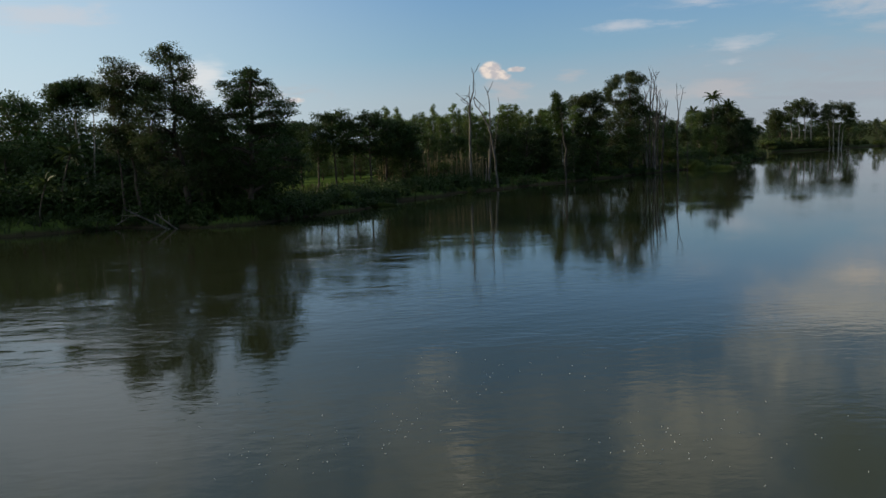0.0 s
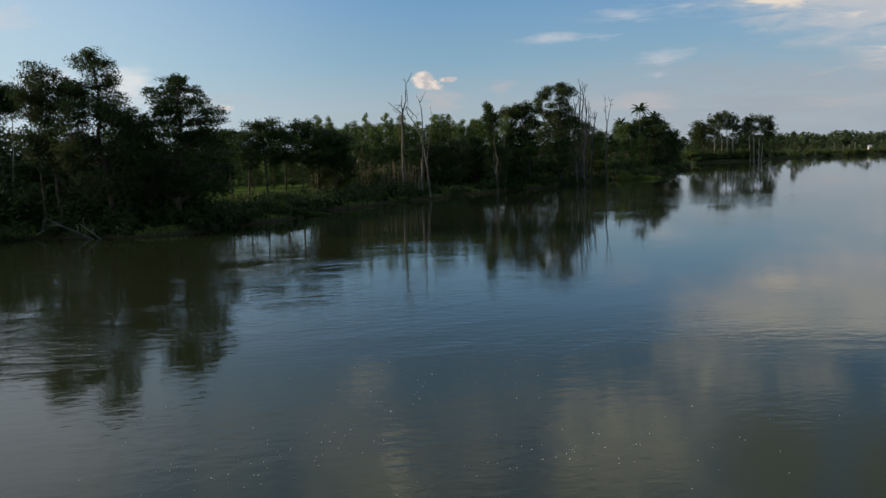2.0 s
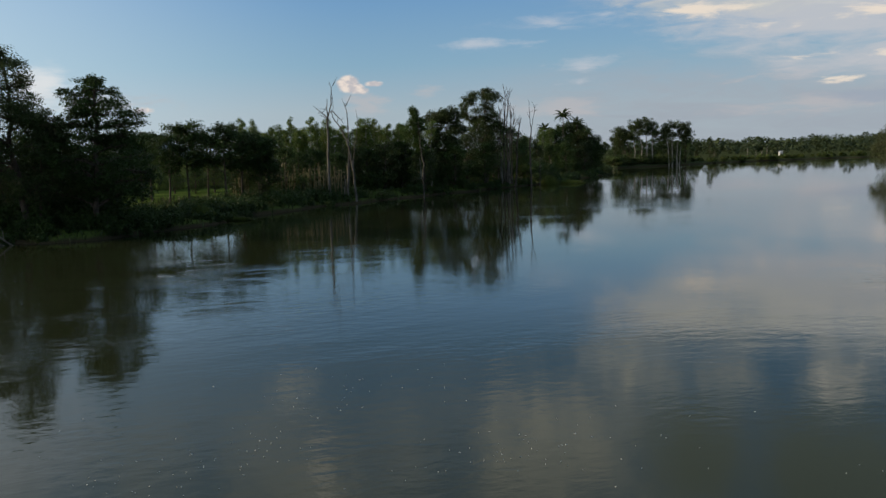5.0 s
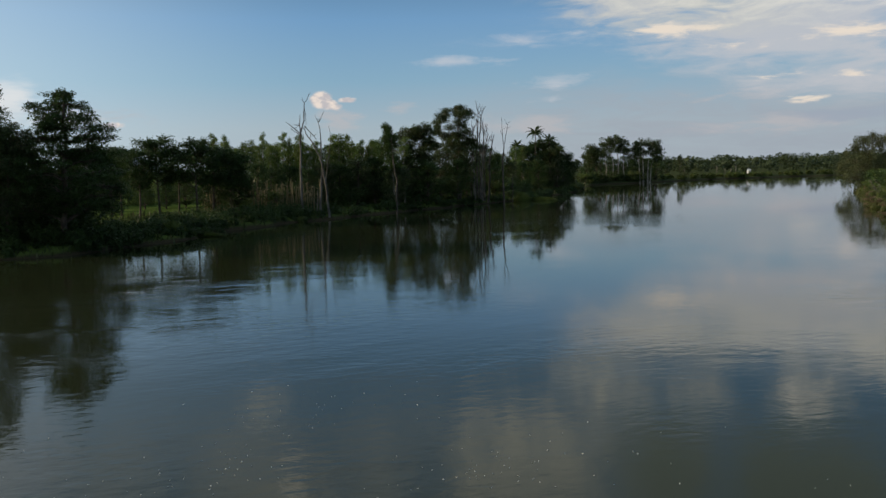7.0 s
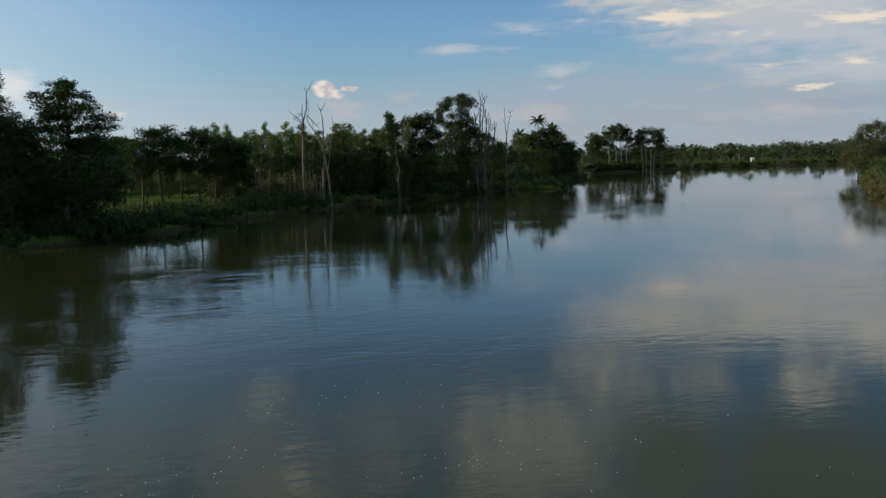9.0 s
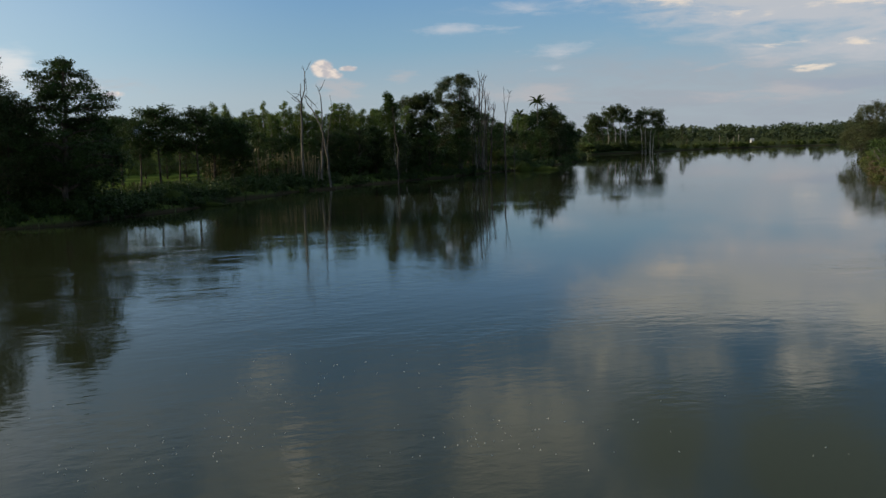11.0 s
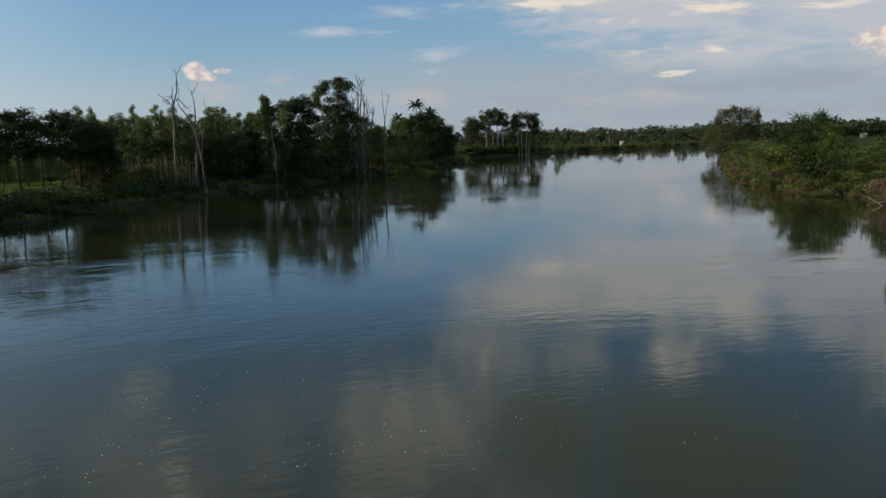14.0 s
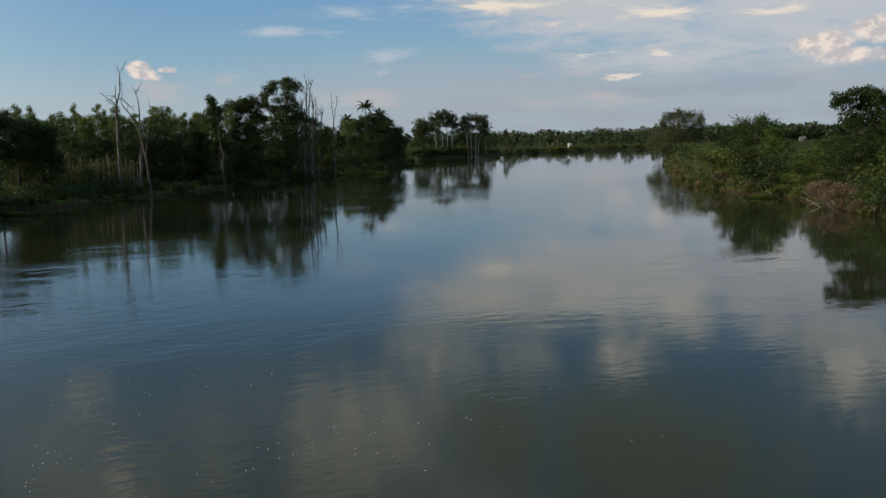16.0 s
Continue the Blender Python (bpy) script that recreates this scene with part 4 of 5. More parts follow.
shrubs = [tree("bank_shrub", shrub_meshes("shrub", 80 + i, 4.0, 2.5, 1350, 0.175, f), lab, "shrubs on the banks", "shrub")
          for i, (f, lab) in enumerate(((LEAF_SHRUB, "leafy green shrub on the river bank"), (LEAF_DARK, "dense dark shrub on the river bank"), (LEAF_BRIGHT, "fresh green shrub on the river bank"), (LEAF_DRY, "withered brown brush at the water's edge")))]
willow = plate_tree("weeping_tree", "grey-green tree with lobed drooping foliage on the bank", 38.57, 260, [(0.3, [(0, 0), (-0.3, 5), (0, 12.8)]), (0.14, [(1.6, 0), (2.6, 6), (4.8, 12)])],
                    [(-0.2, 13.3, 1.1, 0.8), (-2.0, 12.2, 1.6, 1.1), (1.5, 12.1, 1.4, 1.1), (2.9, 12.7, 1.0, 1.0), (4.8, 12.1, 0.6, 1.1), (5.2, 10.2, 0.6, 1.1), (-3.8, 10.6, 1.5, 1.4), (-0.7, 10.0, 2.4, 1.7), (2.6, 9.9, 1.6, 1.7), (-5.0, 8.1, 1.6, 1.4),
                     (-1.9, 7.0, 2.8, 1.8), (1.7, 6.9, 2.8, 1.8), (-5.8, 6.3, 1.2, 1.1), (4.4, 8.1, 0.9, 1.3), (-3.2, 4.6, 2.6, 1.4), (0.8, 4.4, 3.0, 1.4)], 34000, 0.2, 1.0, LEAF_GREY, BARK, 93, flat=0.9, hang=0.6, slim=0.35, far=1.3, fill=5.0)
umbrella = plate_tree("umbrella_tree", "tree with a flat spreading crown over the shrubs", 50.01, 108, [(0.28, [(0, 0), (0.3, 5), (-0.4, 9), (-0.5, 12)]), (0.14, [(0.3, 4), (-1.2, 8), (-3.0, 11)])],
                      [(-3.9, 10.9, 0.8, 0.35), (-3.1, 11.6, 1.0, 0.45), (-2.1, 10.4, 1.3, 0.4), (-1.8, 11.9, 1.2, 0.45), (-0.6, 12.3, 1.0, 0.45), (0.3, 11.8, 1.1, 0.5), (-0.8, 11.0, 1.2, 0.5), (0.7, 10.5, 1.2, 0.6), (-1.4, 9.4, 1.5, 0.5), (0.2, 9.3, 1.6, 0.6),
                       (-2.7, 8.9, 1.4, 0.45), (1.6, 11.1, 1.2, 0.6), (2.4, 10.1, 1.4, 0.7), (-0.4, 7.8, 2.2, 0.7), (1.8, 8.0, 1.8, 0.8)], 20000, 0.13, 0.65, LEAF_DARK, BARK, 95, flat=0.7, fill=4.0)
thick = [tree("bank_tree", tree_meshes("bank", 100 + i, 9.0, 4.0, 0.06, 26, 0.6, 9500, 0.15, 1.2, 0.75, "dome", foliage=f), "dense green tree hung with creepers on the bank", "trees on the right bank") for i, f in enumerate((LEAF_DARK, LEAF_BRIGHT))]
plant(thick, [(43.3, 131, 10.4, 1.0), (44.9, 124, 6.9, 0.9), (42.5, 135, 9.4, 0.9), (44.3, 128, 8.6, 0.9), (41.8, 138, 7.6, 0.9), (47.4, 113, 6.9, 1.0), (48.3, 107, 7.6, 1.1), (52.5, 100, 8.5, 1.1), (49.2, 103, 7.4, 1.1), (50.8, 104, 7.4, 1.2)], 9.0)

green, dark_, fresh, brown = shrubs
plant([green], [(40.7, 137, 5.4)], 4.0)
plant([dark_], [(43.8, 113, 5.2, 1.2)], 4.0)
plant([fresh], [(50.2, 87, 4.4)], 4.0)
plant([brown], [(47.9, 95, 2.9, 1.2), (47.1, 97.5, 2.6, 1.3), (48.6, 92.5, 2.8, 1.2), (41.3, 127, 2.8, 1.2), (49.6, 88, 1.9, 1.3)], 4.0)


def along_bank(line, start, end, step, protos, low, high, inland, wide=1.2):
    pts = np.array(line, float)
    seg = np.hypot(*np.diff(pts, axis=0).T)
    s = np.concatenate([[0], np.cumsum(seg)])
    at = start
    while at < min(end, s[-1]):
        x, y = np.interp(at, s, pts[:, 0]), np.interp(at, s, pts[:, 1])
        k = min(np.searchsorted(s, at, side="right") - 1, len(seg) - 1)
        tx, ty = (pts[k + 1] - pts[k]) / seg[k]
        push = rnd.uniform(*inland)
        x, y = x - ty * push, y + tx * push
        h = rnd.uniform(low, high)
        turn_to = math.degrees(math.atan2(x, y))
        if 1.0 < turn_to < 4.6 and push < 5:  # open water round the dead stems
            h *= 0.45
        c = copy_thing(protos[rnd.randrange(len(protos))], Matrix.Identity(4))
        c.matrix_basis = stand(c, math.degrees(math.atan2(x, y)), math.hypot(x, y), h / 4.0, rnd.uniform(0, 6.28), wide=rnd.uniform(0.9, 1.2) * wide)
        at += step * rnd.uniform(0.7, 1.3)


NEAR_LEFT = LEFT_BANK[3:]
along_bank(NEAR_LEFT, 0, 330, 4.6, [dark_], 0.9, 2.4, (-0.3, 3.0))
along_bank(NEAR_LEFT, 0, 60, 3.6, [dark_], 3.0, 6.5, (5, 14))
along_bank(NEAR_LEFT, 115, 330, 5.4, [dark_, dark_, dark_, green], 2.0, 4.4, (6, 13))
RIGHT_SHORE = RIGHT_BANK[3:16]
along_bank(RIGHT_SHORE, 90, 320, 4.4, [green, dark_, green, fresh, green], 1.0, 2.4, (0.8, 4.0))
along_bank(RIGHT_SHORE, 130, 320, 5.0, [green, brown, green, fresh], 0.8, 1.8, (-0.3, 1.6))
along_bank(RIGHT_SHORE, 90, 320, 4.4, [green, green, dark_, fresh], 2.6, 4.8, (4, 10))
along_bank(FAR_BANK, 0, 60, 4.0, [dark_, green], 2.0, 5.0, (2, 9))


def thicket(name, label, line, start, end, count, low, high, inland, mat, leaf):
    """Undergrowth too tangled to tell bush from bush."""
    rng = np.random.default_rng(len(name) + count)
    pts = np.array(line, float)
    seg = np.hypot(*np.diff(pts, axis=0).T)
    cum = np.concatenate([[0], np.cumsum(seg)])
    s = Shape()
    for _ in range(count):
        at = rng.uniform(start, min(end, cum[-1] - 0.1))
        k = min(np.searchsorted(cum, at, side="right") - 1, len(seg) - 1)
        tx, ty = (pts[k + 1] - pts[k]) / seg[k]
        push = rng.uniform(*inland)
        x = np.interp(at, cum, pts[:, 0]) - ty * push
        y = np.interp(at, cum, pts[:, 1]) + tx * push
        h = rng.uniform(low, high)
        n = int(300 * max(1.0, (h / 5.0) ** 2))
        c = rng.normal(size=(n, 3))
        c /= np.linalg.norm(c, axis=1)[:, None]
        c *= rng.uniform(0.3, 1.0, (n, 1)) ** 0.5 * np.array([h * 0.6, h * 0.6, h * 0.55]) * (1 + 0.25 * np.sin(c[:, :1] * 5 + c[:, 1:2] * 4))
        c[:, 2] = np.abs(c[:, 2] + h * 0.35)
        s.quads(leaves(rng, c + np.array([x, y, ground_z(x, y) - 0.1]), leaf, 0.5, 0.5))
    tagged(new(name, s.mesh(name, mat)), label, "undergrowth", kind="stuff")


thicket("left_undergrowth", "dark tangled undergrowth beneath the trees", NEAR_LEFT, 120, 330, 170, 2.5, 6.0, (9, 26), LEAF_DARK, 0.26)
thicket("bend_undergrowth", "dark tangled undergrowth at the river bend", NEAR_LEFT, 0, 75, 90, 2.5, 6.0, (4, 20), LEAF_DARK, 0.24)
thicket("bend_wood", "dense dark wood behind the tall trees at the bend", NEAR_LEFT, 46, 62, 46, 6.5, 9.2, (17, 30), LEAF_DARK, 0.24)
thicket("corner_wood", "dense dark wood in the bend of the river", NEAR_LEFT, 18, 49, 60, 8.0, 11.6, (18, 34), LEAF_DARK, 0.26)
thicket("bank_hedge", "low dark scrub along the meadow's edge", NEAR_LEFT, 52, 130, 150, 1.2, 2.5, (0.3, 8), LEAF_DARK, 0.16)
thicket("shore_scrub", "low dark scrub hanging over the water", NEAR_LEFT, 20, 330, 150, 0.6, 1.5, (-0.4, 3.5), LEAF_DARK, 0.18)
thicket("right_undergrowth", "thick green scrub covering the bank", RIGHT_SHORE, 110, 330, 170, 1.2, 3.0, (5, 26), LEAF_SHRUB, 0.2)
thicket("right_shore_scrub", "low olive scrub at the water's edge", RIGHT_SHORE, 110, 330, 110, 0.6, 1.5, (-0.4, 3.0), LEAF_OCHRE, 0.16)
thicket("point_undergrowth", "low scrub beneath the grove", FAR_BANK, 0, 50, 100, 1.5, 5.0, (1.5, 20), LEAF_OLIVE, 0.35)
thicket("far_hedge", "low hedge along the far water's edge", FAR_BANK, 70, 260, 90, 1.2, 3.0, (2, 10), LEAF_SHRUB, 0.4)


def cane(name, label, b0, b1, d0, d1, count, low, high, mat, blades=22, thick=0.05):
    rng = np.random.default_rng(count)
    s = Shape()
    for _ in range(count):
        p = spot(rng.uniform(b0, b1), rng.uniform(d0, d1))
        z, h = ground_z(p.x, p.y), rng.uniform(low, high)
        tip = np.array([p.x, p.y, z + h]) + rng.normal(size=3) * [0.25, 0.25, 0]
        s.tube(np.array([[p.x, p.y, z - 0.1], tip]), (thick, thick * 0.5), 4)
        c = np.array([p.x, p.y, z]) + rng.normal(size=(blades, 3)) * [0.35, 0.35, 0] + np.stack([np.zeros(blades), np.zeros(blades), rng.uniform(0.35, 1.05, blades) * h], -1)
        s.quads(leaves(rng, c, 0.34, 0.2, 0.22, 0.3))
    tagged(new(name, s.mesh(name, mat)), label, "crop", kind="stuff")


cane("cane_field", "tall light green cane at the back of the meadow", -13.5, -3.8, 186, 200, 480, 3.4, 5.2, LEAF_EUCA)
cane("dry_cane", "pale dry stalks in front of the plantation", -4.2, 3.4, 141, 146, 90, 3.0, 5.2, REED, 4, 0.085)


def bare_bush(bearing_deg, distance, height, seed):
    rng = np.random.default_rng(seed)
    root = tagged(new("bare_bush"), "leafless tangle of pale branches among the shrubs", "bush", "bare bushes")
    for i in range(5):
        d = np.array([rng.normal() * 0.5, rng.normal() * 0.5, 1.0])
        path = limb_path(rng, (rng.normal() * 0.2, rng.normal() * 0.2, -0.2), d / np.linalg.norm(d), height * rng.uniform(0.7, 1.1), 0.1, 6, 0.16)
        s = Shape()
        s.tube(path, np.linspace(0.06, 0.015, 7), 5)
        for k in (2, 3, 4, 5):
            e = d + rng.normal(size=3) * 0.8
            s.tube(limb_path(rng, path[k], e / np.linalg.norm(e), height * 0.35, 0.2, 4, 0.2), np.linspace(0.03, 0.01, 5), 4)
        part("branch", s.mesh("bare_branch", BARK_DEAD, True), root)
    root.matrix_basis = stand(root, bearing_deg, distance)


for k_, (b, d, h) in enumerate(((39.3, 168, 5.0), (39.9, 150, 3.6), (41.0, 128, 3.2), (48.3, 93, 2.6))):
    bare_bush(b, d, h, 70 + k_)

# ---------------------------------------------------------------- far country


def far_woods():
    rng = np.random.default_rng(9)
    s = Shape()
    spots = []
    for b in np.arange(25.5, 37.5, 0.42):
        spots.append((b + rng.normal() * 0.3, rng.uniform(600, 720), rng.uniform(3, 11)))
    for near, far_, step, low, high in ((820, 1000, 0.16, 5, 17), (1300, 1600, 0.2, 8, 20)):
        for b in np.arange(-34, 56, step):
            if math.sin(b * 1.3) + math.sin(b * 3.1 + near) + 0.6 * math.sin(b * 7.7) > -0.9:
                spots.append((b + rng.normal() * 0.1, rng.uniform(near, far_), low + (high - low) * rng.uniform() ** 1.6))
    for b in np.arange(40, 56, 0.13):
        spots.append((b + rng.normal() * 0.1, rng.uniform(780, 860), rng.uniform(11, 17)))
    for b in np.arange(24, 48, 0.07):  # woods on the hills
        spots.append((b, rng.uniform(1800, 2600), rng.uniform(10, 19)))
    for b, d, h in spots:
        p = toward(b) * d
        if shore_distance(np.array([p.x]), np.array([p.y]))[0] < 3:
            continue
        z = ground_z(p.x, p.y)
        n = 95 if d < 1200 else 45
        c = rng.normal(size=(n, 3))
        c /= np.linalg.norm(c, axis=1)[:, None]
        c *= rng.uniform(0.55, 1.0, (n, 1)) * np.array([h * 0.42, h * 0.42, h * 0.46])
        c[:, 2] += h * 0.5
        s.quads(leaves(rng, c + np.array([p.x, p.y, z]), h * 0.125, 0.6, 0.7))
    tagged(new("far_woods", s.mesh("far_woods", LEAF_FAR)), "belts of dark trees across the far fields", "woods", kind="stuff")


far_woods()
more([rounds[2]], [(27.3, 500, 14.0, 0.55), (26.4, 455, 7.5, 1.2), (27.6, 462, 8.0, 1.3)], 13.0)


def mountain():
    rng = np.random.default_rng(3)
    s = Shape()
    u = np.linspace(-1, 1, 41)
    ridge = 150 * np.exp(-(u / 0.32) ** 2) + 60 * np.exp(-((u - 0.5) / 0.3) ** 2) + 70 * np.exp(-((u + 0.5) / 0.35) ** 2) + np.cumsum(rng.normal(size=41)) * 1.5
    lines = []
    for k, f in ((-1, 0.0), (-0.5, 0.55), (0, 1.0), (0.5, 0.55), (1, 0.0)):
        lines.append(np.stack([u * 420, np.full(41, k * 200.0), ridge * f - 8 + rng.normal(size=41) * 3 * f], -1))
    v = np.concatenate(lines)
    i, j = np.meshgrid(np.arange(4), np.arange(40), indexing="ij")
    s.grid(v, np.stack([i * 41 + j, i * 41 + j + 1, (i + 1) * 41 + j + 1, (i + 1) * 41 + j], -1).reshape(-1, 4))
    ob = tagged(new("far_mountain", s.mesh("far_mountain", HAZY_ROCK, True)), "grey rocky hill on the horizon, tinted blue for haze", "mountain")
    p = spot(-9.4, 4300)
    ob.matrix_basis = Matrix.Translation((p.x, p.y, 0)) @ Matrix.Rotation(radians(9.4), 4, "Z")


mountain()


def box(s, x0, x1, y0, y1, z0, z1):
    v = np.array([(x, y, z) for z in (z0, z1) for x, y in ((x0, y0), (x1, y0), (x1, y1), (x0, y1))], float)
    s.grid(v, np.array([(0, 3, 2, 1), (4, 5, 6, 7), (0, 1, 5, 4), (1, 2, 6, 5), (2, 3, 7, 6), (3, 0, 4, 7)]))


def hut():
    root = tagged(new("hut"), "small white hut with a tin roof on the far bank", "hut")
    s = Shape()
    box(s, -1.2, 1.2, -1.2, 1.2, 0, 2.5)
    part("wall", s.mesh("hut_wall", WHITEWASH), root)
    s = Shape()
    for sign in (-1, 1):
        e, r = np.array([0, sign * 1.5, 2.45]), np.array([0, 0, 3.3])
        v = np.array([[-1.45, e[1], e[2]], [1.45, e[1], e[2]], [1.45, 0, 3.3], [-1.45, 0, 3.3]])
        s.quads(np.array([v, v + [0, 0, 0.08]]))
    part("roof", s.mesh("hut_roof", TIN), root)
    s = Shape()
    box(s, -0.4, 0.4, -1.26, -1.203, 0, 1.95)
    part("door", s.mesh("hut_door", DARK_WOOD), root)
    p = spot(31.55, 545)
    root.matrix_basis = Matrix.Translation((p.x, p.y, ground_z(p.x, p.y) - 0.05)) @ Matrix.Rotation(-radians(20), 4, "Z") @ Matrix.Diagonal((0.8, 0.8, 0.85, 1))


hut()


def farmhouse():
    root = tagged(new("farmhouse"), "small pale grey farmhouse at the edge of a far wood", "house")
    s = Shape()
    box(s, -2.8, 2.8, -2.2, 2.2, 0, 3.4)
    part("wall", s.mesh("farmhouse_wall", RENDER_GREY), root)
    s = Shape()
    for sign in (-1, 1):
        v = np.array([[-3.2, sign * 2.7, 3.3], [3.2, sign * 2.7, 3.3], [3.2, 0, 4.9], [-3.2, 0, 4.9]])
        s.quads(np.array([v, v + [0, 0, 0.1]]))
    part("roof", s.mesh("farmhouse_roof", RENDER_GREY), root)
    for name, x0, x1, z0, z1 in (("window", -2.0, -0.9, 0.9, 2.4), ("door", 0.5, 1.8, 0.0, 2.5)):
        s = Shape()
        box(s, x0, x1, -2.26, -2.203, z0, z1)
        part(name, s.mesh("farmhouse_" + name, DARK_WOOD), root)
    p = spot(46.03, 700)
    root.matrix_basis = Matrix.Translation((p.x, p.y, ground_z(p.x, p.y) - 0.05)) @ Matrix.Rotation(-radians(38), 4, "Z") @ Matrix.Diagonal((0.8, 0.8, 0.75, 1))


farmhouse()


def pole(bearing_deg, distance, tall_):
    root = tagged(new("wooden_pole"), "pale wooden pole standing on the far bank", "pole", "poles on the far bank")
    s = Shape()
    s.tube(np.array([[0, 0, -0.4], [0.05, 0, tall_ * 0.5], [0.02, 0.03, tall_]]), (0.2, 0.17, 0.14), 8)
    part("shaft", s.mesh("pole_shaft", BARK_PALE, True), root)
    root.matrix_basis = stand(root, bearing_deg, distance)


pole(30.75, 540, 5.5)
pole(30.45, 560, 4.0)
pole(27.6, 470, 5.0)
pole(29.6, 620, 5.0)
pole(30.1, 640, 3.5)


def grass_stuff():
    """Blades along both banks."""
    rng = np.random.default_rng(12)
    s = Shape()
    n = 90000
    b, d = rng.uniform(-31, 54, n), 60 * np.exp(rng.uniform(0, math.log(6), n))
    x, y = d * np.sin(np.radians(b)), d * np.cos(np.radians(b))
    sd = shore_distance(x, y) + wiggle(x, y)
    keep = (sd > 0.1) & (sd < 22)
    x, y, d = x[keep], y[keep], d[keep]
    z = land_height(x, y)
    tall_ = rng.uniform(0.25, 0.75, len(x)) * (0.7 + d / 250)
    wid = 0.05 + d * 0.0006
    ang = rng.uniform(0, np.pi, len(x))
    side = np.stack([np.cos(ang) * wid, np.sin(ang) * wid, 0 * ang], -1)
    foot = np.stack([x, y, z - 0.05], -1)
    tip = foot + np.stack([rng.normal(size=len(x)) * 0.2, rng.normal(size=len(x)) * 0.2, tall_], -1)
    s.quads(np.stack([foot - side, foot + side, tip + side * 0.15, tip - side * 0.15], 1))
    tagged(new("bank_grass", s.mesh("bank_grass", GRASS)), "rough green grass along the banks", "grass", kind="stuff")


grass_stuff()

# ---------------------------------------------------------------- small things at the water


def tussock(bearing_deg, distance, width, tall_, count, seed, label, mat):
    """A mound of sedge."""
    rng = np.random.default_rng(seed)
    root = tagged(new("sedge_tussock"), label, "tussock")
    r = np.sqrt(rng.uniform(0, 1, count))
    a = rng.uniform(0, 2 * np.pi, count)
    h = tall_ * (1 - 0.75 * r ** 2) * rng.uniform(0.7, 1.15, count)
    foot = np.stack([np.cos(a) * r * width, np.sin(a) * r * width * 0.5, np.zeros(count)], -1)
    tip = foot + np.stack([np.cos(a) * r * 0.5 + rng.normal(size=count) * 0.15, np.sin(a) * r * 0.5 + rng.normal(size=count) * 0.15, h], -1)
    side = np.stack([np.cos(a + 1.6), np.sin(a + 1.6), 0 * a], -1) * 0.07
    s = Shape()
    s.quads(np.stack([foot - side, foot + side, tip + side * 0.2, tip - side * 0.2], 1))
    part("sedge", s.mesh("sedge", mat), root)
    p = spot(bearing_deg, distance)
    root.matrix_basis = Matrix.Translation((p.x, p.y, max(ground_z(p.x, p.y), 0) - 0.05)) @ Matrix.Rotation(-radians(bearing_deg + 35), 4, "Z")


tussock(-6.3, 107, 1.7, 1.7, 1500, 1, "rounded green sedge tussock at the water's edge", SEDGE)
tussock(-4.6, 110, 3.2, 0.55, 1300, 2, "low mat of sedge floating off the bank", SEDGE)
tussock(-7.9, 104, 1.8, 0.4, 600, 3, "thin sedge mat off the bank", SEDGE)
tussock(16.9, 201, 2.6, 2.0, 1500, 4, "bright rounded sedge clump on the bank", SEDGE)
tussock(18.2, 205, 4.5, 1.0, 1500, 5, "low bright sedge along the bank", SEDGE)
tussock(16.5, 206, 4.0, 1.3, 1500, 7, "bright mound of sedge on the bank", SEDGE)
tussock(43.7, 107, 2.0, 0.5, 900, 6, "short bright grass shelf at the water", SEDGE)


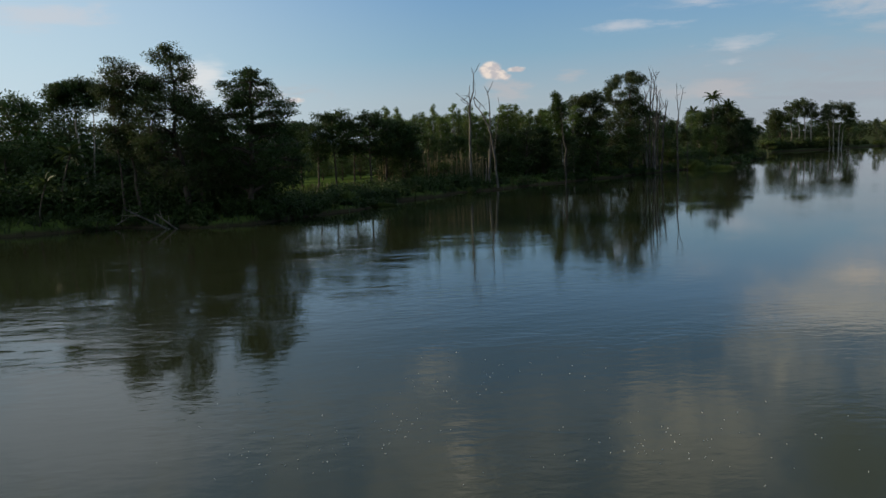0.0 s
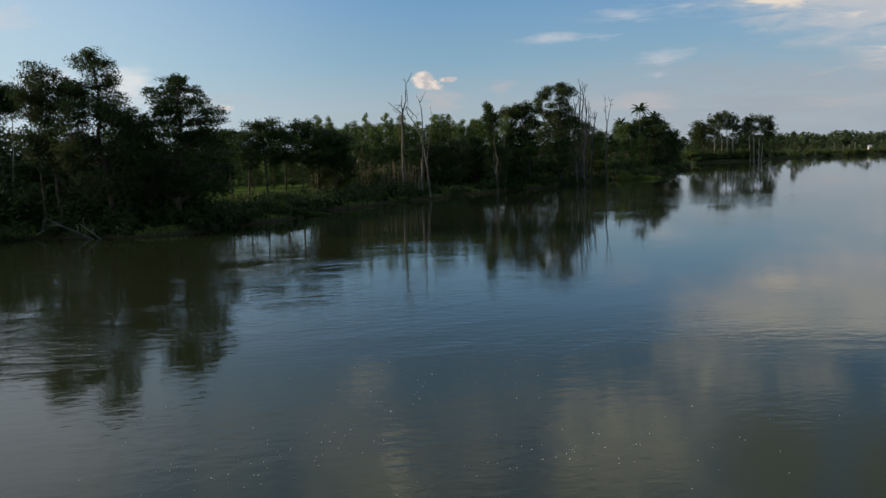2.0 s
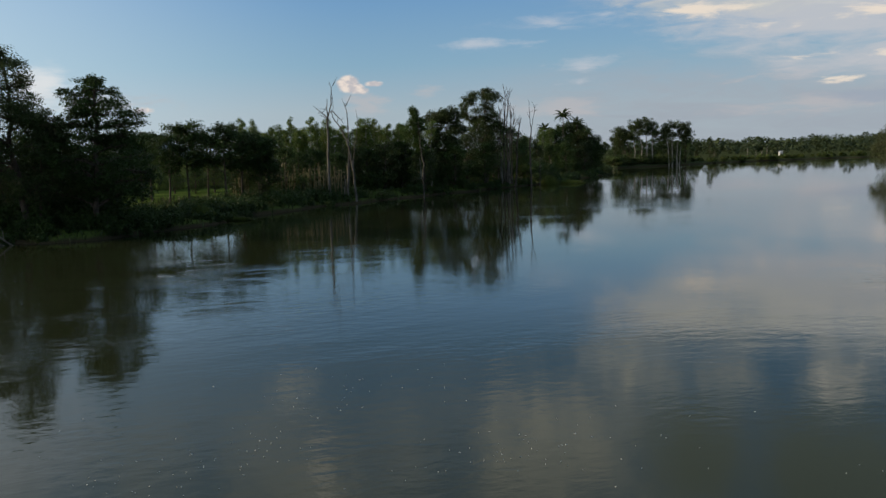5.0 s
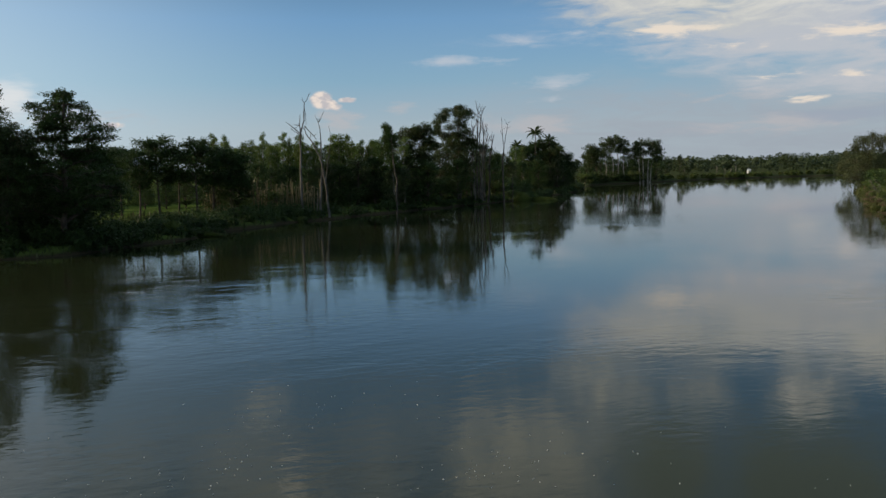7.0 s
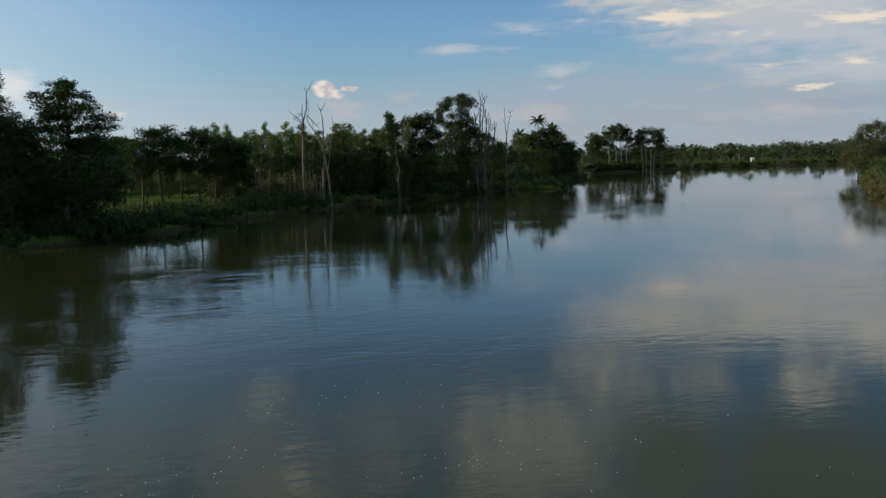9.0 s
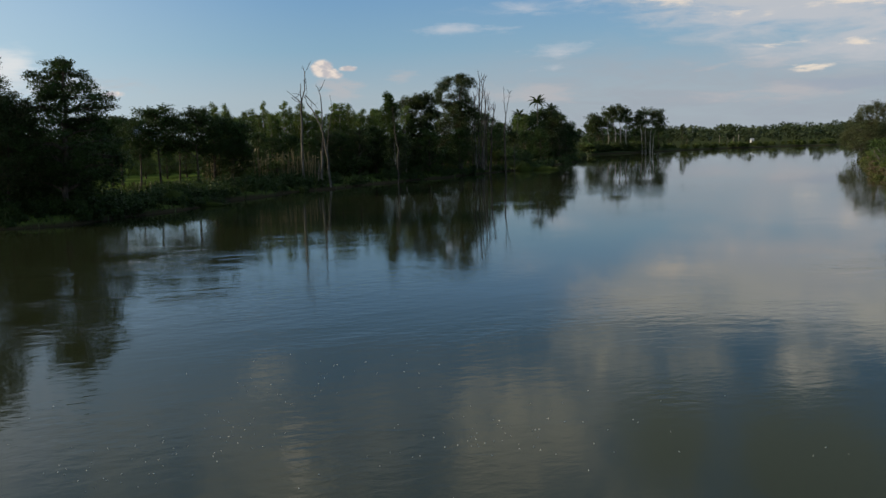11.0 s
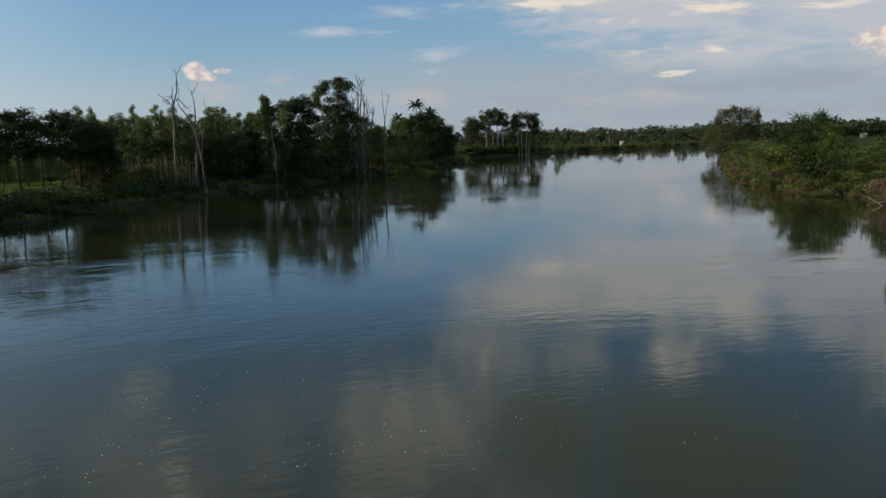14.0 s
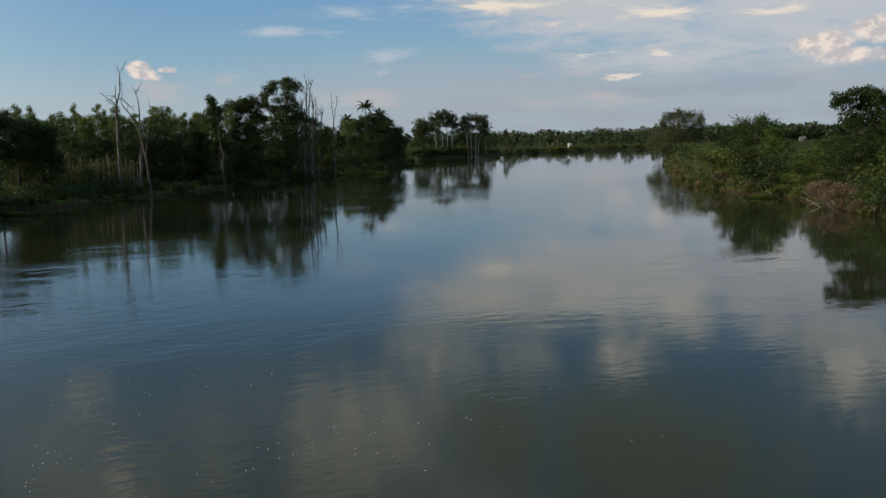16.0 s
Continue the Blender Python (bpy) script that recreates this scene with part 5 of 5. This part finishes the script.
def log(bearing_deg, distance, length, lean_deg, turn_deg, radius, seed):
    rng = np.random.default_rng(seed)
    root = tagged(new("fallen_log"), "bare fallen branch sloping into the water", "log", "fallen branches")
    s = Shape()
    d = np.array([math.cos(radians(lean_deg)), 0, math.sin(radians(lean_deg))])
    path = limb_path(rng, (-d * length * 0.25), d, length, 0.0, 8, 0.06)
    s.tube(path, np.linspace(radius, radius * 0.4, 9), 7)
    part("stem", s.mesh("log_stem", BARK_DEAD, True), root)
    for k in (4, 6):
        t = Shape()
        dd = d + rng.normal(size=3) * 0.5
        t.tube(limb_path(rng, path[k], dd / np.linalg.norm(dd), length * 0.3, 0.1, 4, 0.15), np.linspace(radius * 0.4, 0.02, 5), 5)
        part("twig", t.mesh("log_twig", BARK_DEAD, True), root)
    root.matrix_basis = Matrix.Translation(spot(bearing_deg, distance, 0.0)) @ Matrix.Rotation(radians(turn_deg), 4, "Z")


log(-18.2, 90.5, 6.0, 24, 200, 0.16, 1)
log(-17.6, 90.0, 3.5, 30, 165, 0.12, 2)
log(-21.5, 96, 5.0, 40, 20, 0.1, 3)
log(48.0, 90, 4.5, 35, 160, 0.09, 4)
log(47.2, 94, 3.5, 25, 100, 0.08, 5)


def foam():
    """Flecks of foam that drift in loose lines."""
    rng = np.random.default_rng(31)
    s = Shape()
    for b, d, wide, count in ((-11, 20.5, 2.6, 16), (-6.5, 21.5, 2.0, 14), (-3.0, 24.5, 2.2, 9), (1.5, 27.5, 2.8, 8), (7.0, 27.0, 3.0, 7), (13.0, 20.5, 2.2, 16), (17.5, 21.0, 2.0, 7), (24.0, 23.0, 4.0, 4), (0.0, 19.0, 6.0, 6), (10.0, 24.0, 8.0, 8), (34.0, 20.0, 5.0, 3)):
        c = spot(b, d)
        for _ in range(round(count * 2)):
            x, y = c.x + rng.normal() * wide * 0.6, c.y + rng.normal() * wide * 0.35
            a = rng.uniform(0, 2 * np.pi) + np.arange(4) * np.pi / 2
            r = rng.uniform(0.004, 0.011) * rng.uniform(0.6, 1.5, 4)
            ring = np.stack([x + np.cos(a) * r * 1.9, y + np.sin(a) * r, np.full(4, 0.004)], -1)
            cap = np.stack([x + np.cos(a) * r * 0.8, y + np.sin(a) * r * 0.5, np.full(4, 0.02)], -1)
            s.quads(np.array([[cap[0], cap[1], cap[2], cap[3]]] + [[ring[i], ring[(i + 1) % 4], cap[(i + 1) % 4], cap[i]] for i in range(4)]))
    tagged(new("foam_flecks", s.mesh("foam_flecks", FOAM)), "small white flecks of foam drifting on the river", "foam", kind="stuff")


foam()
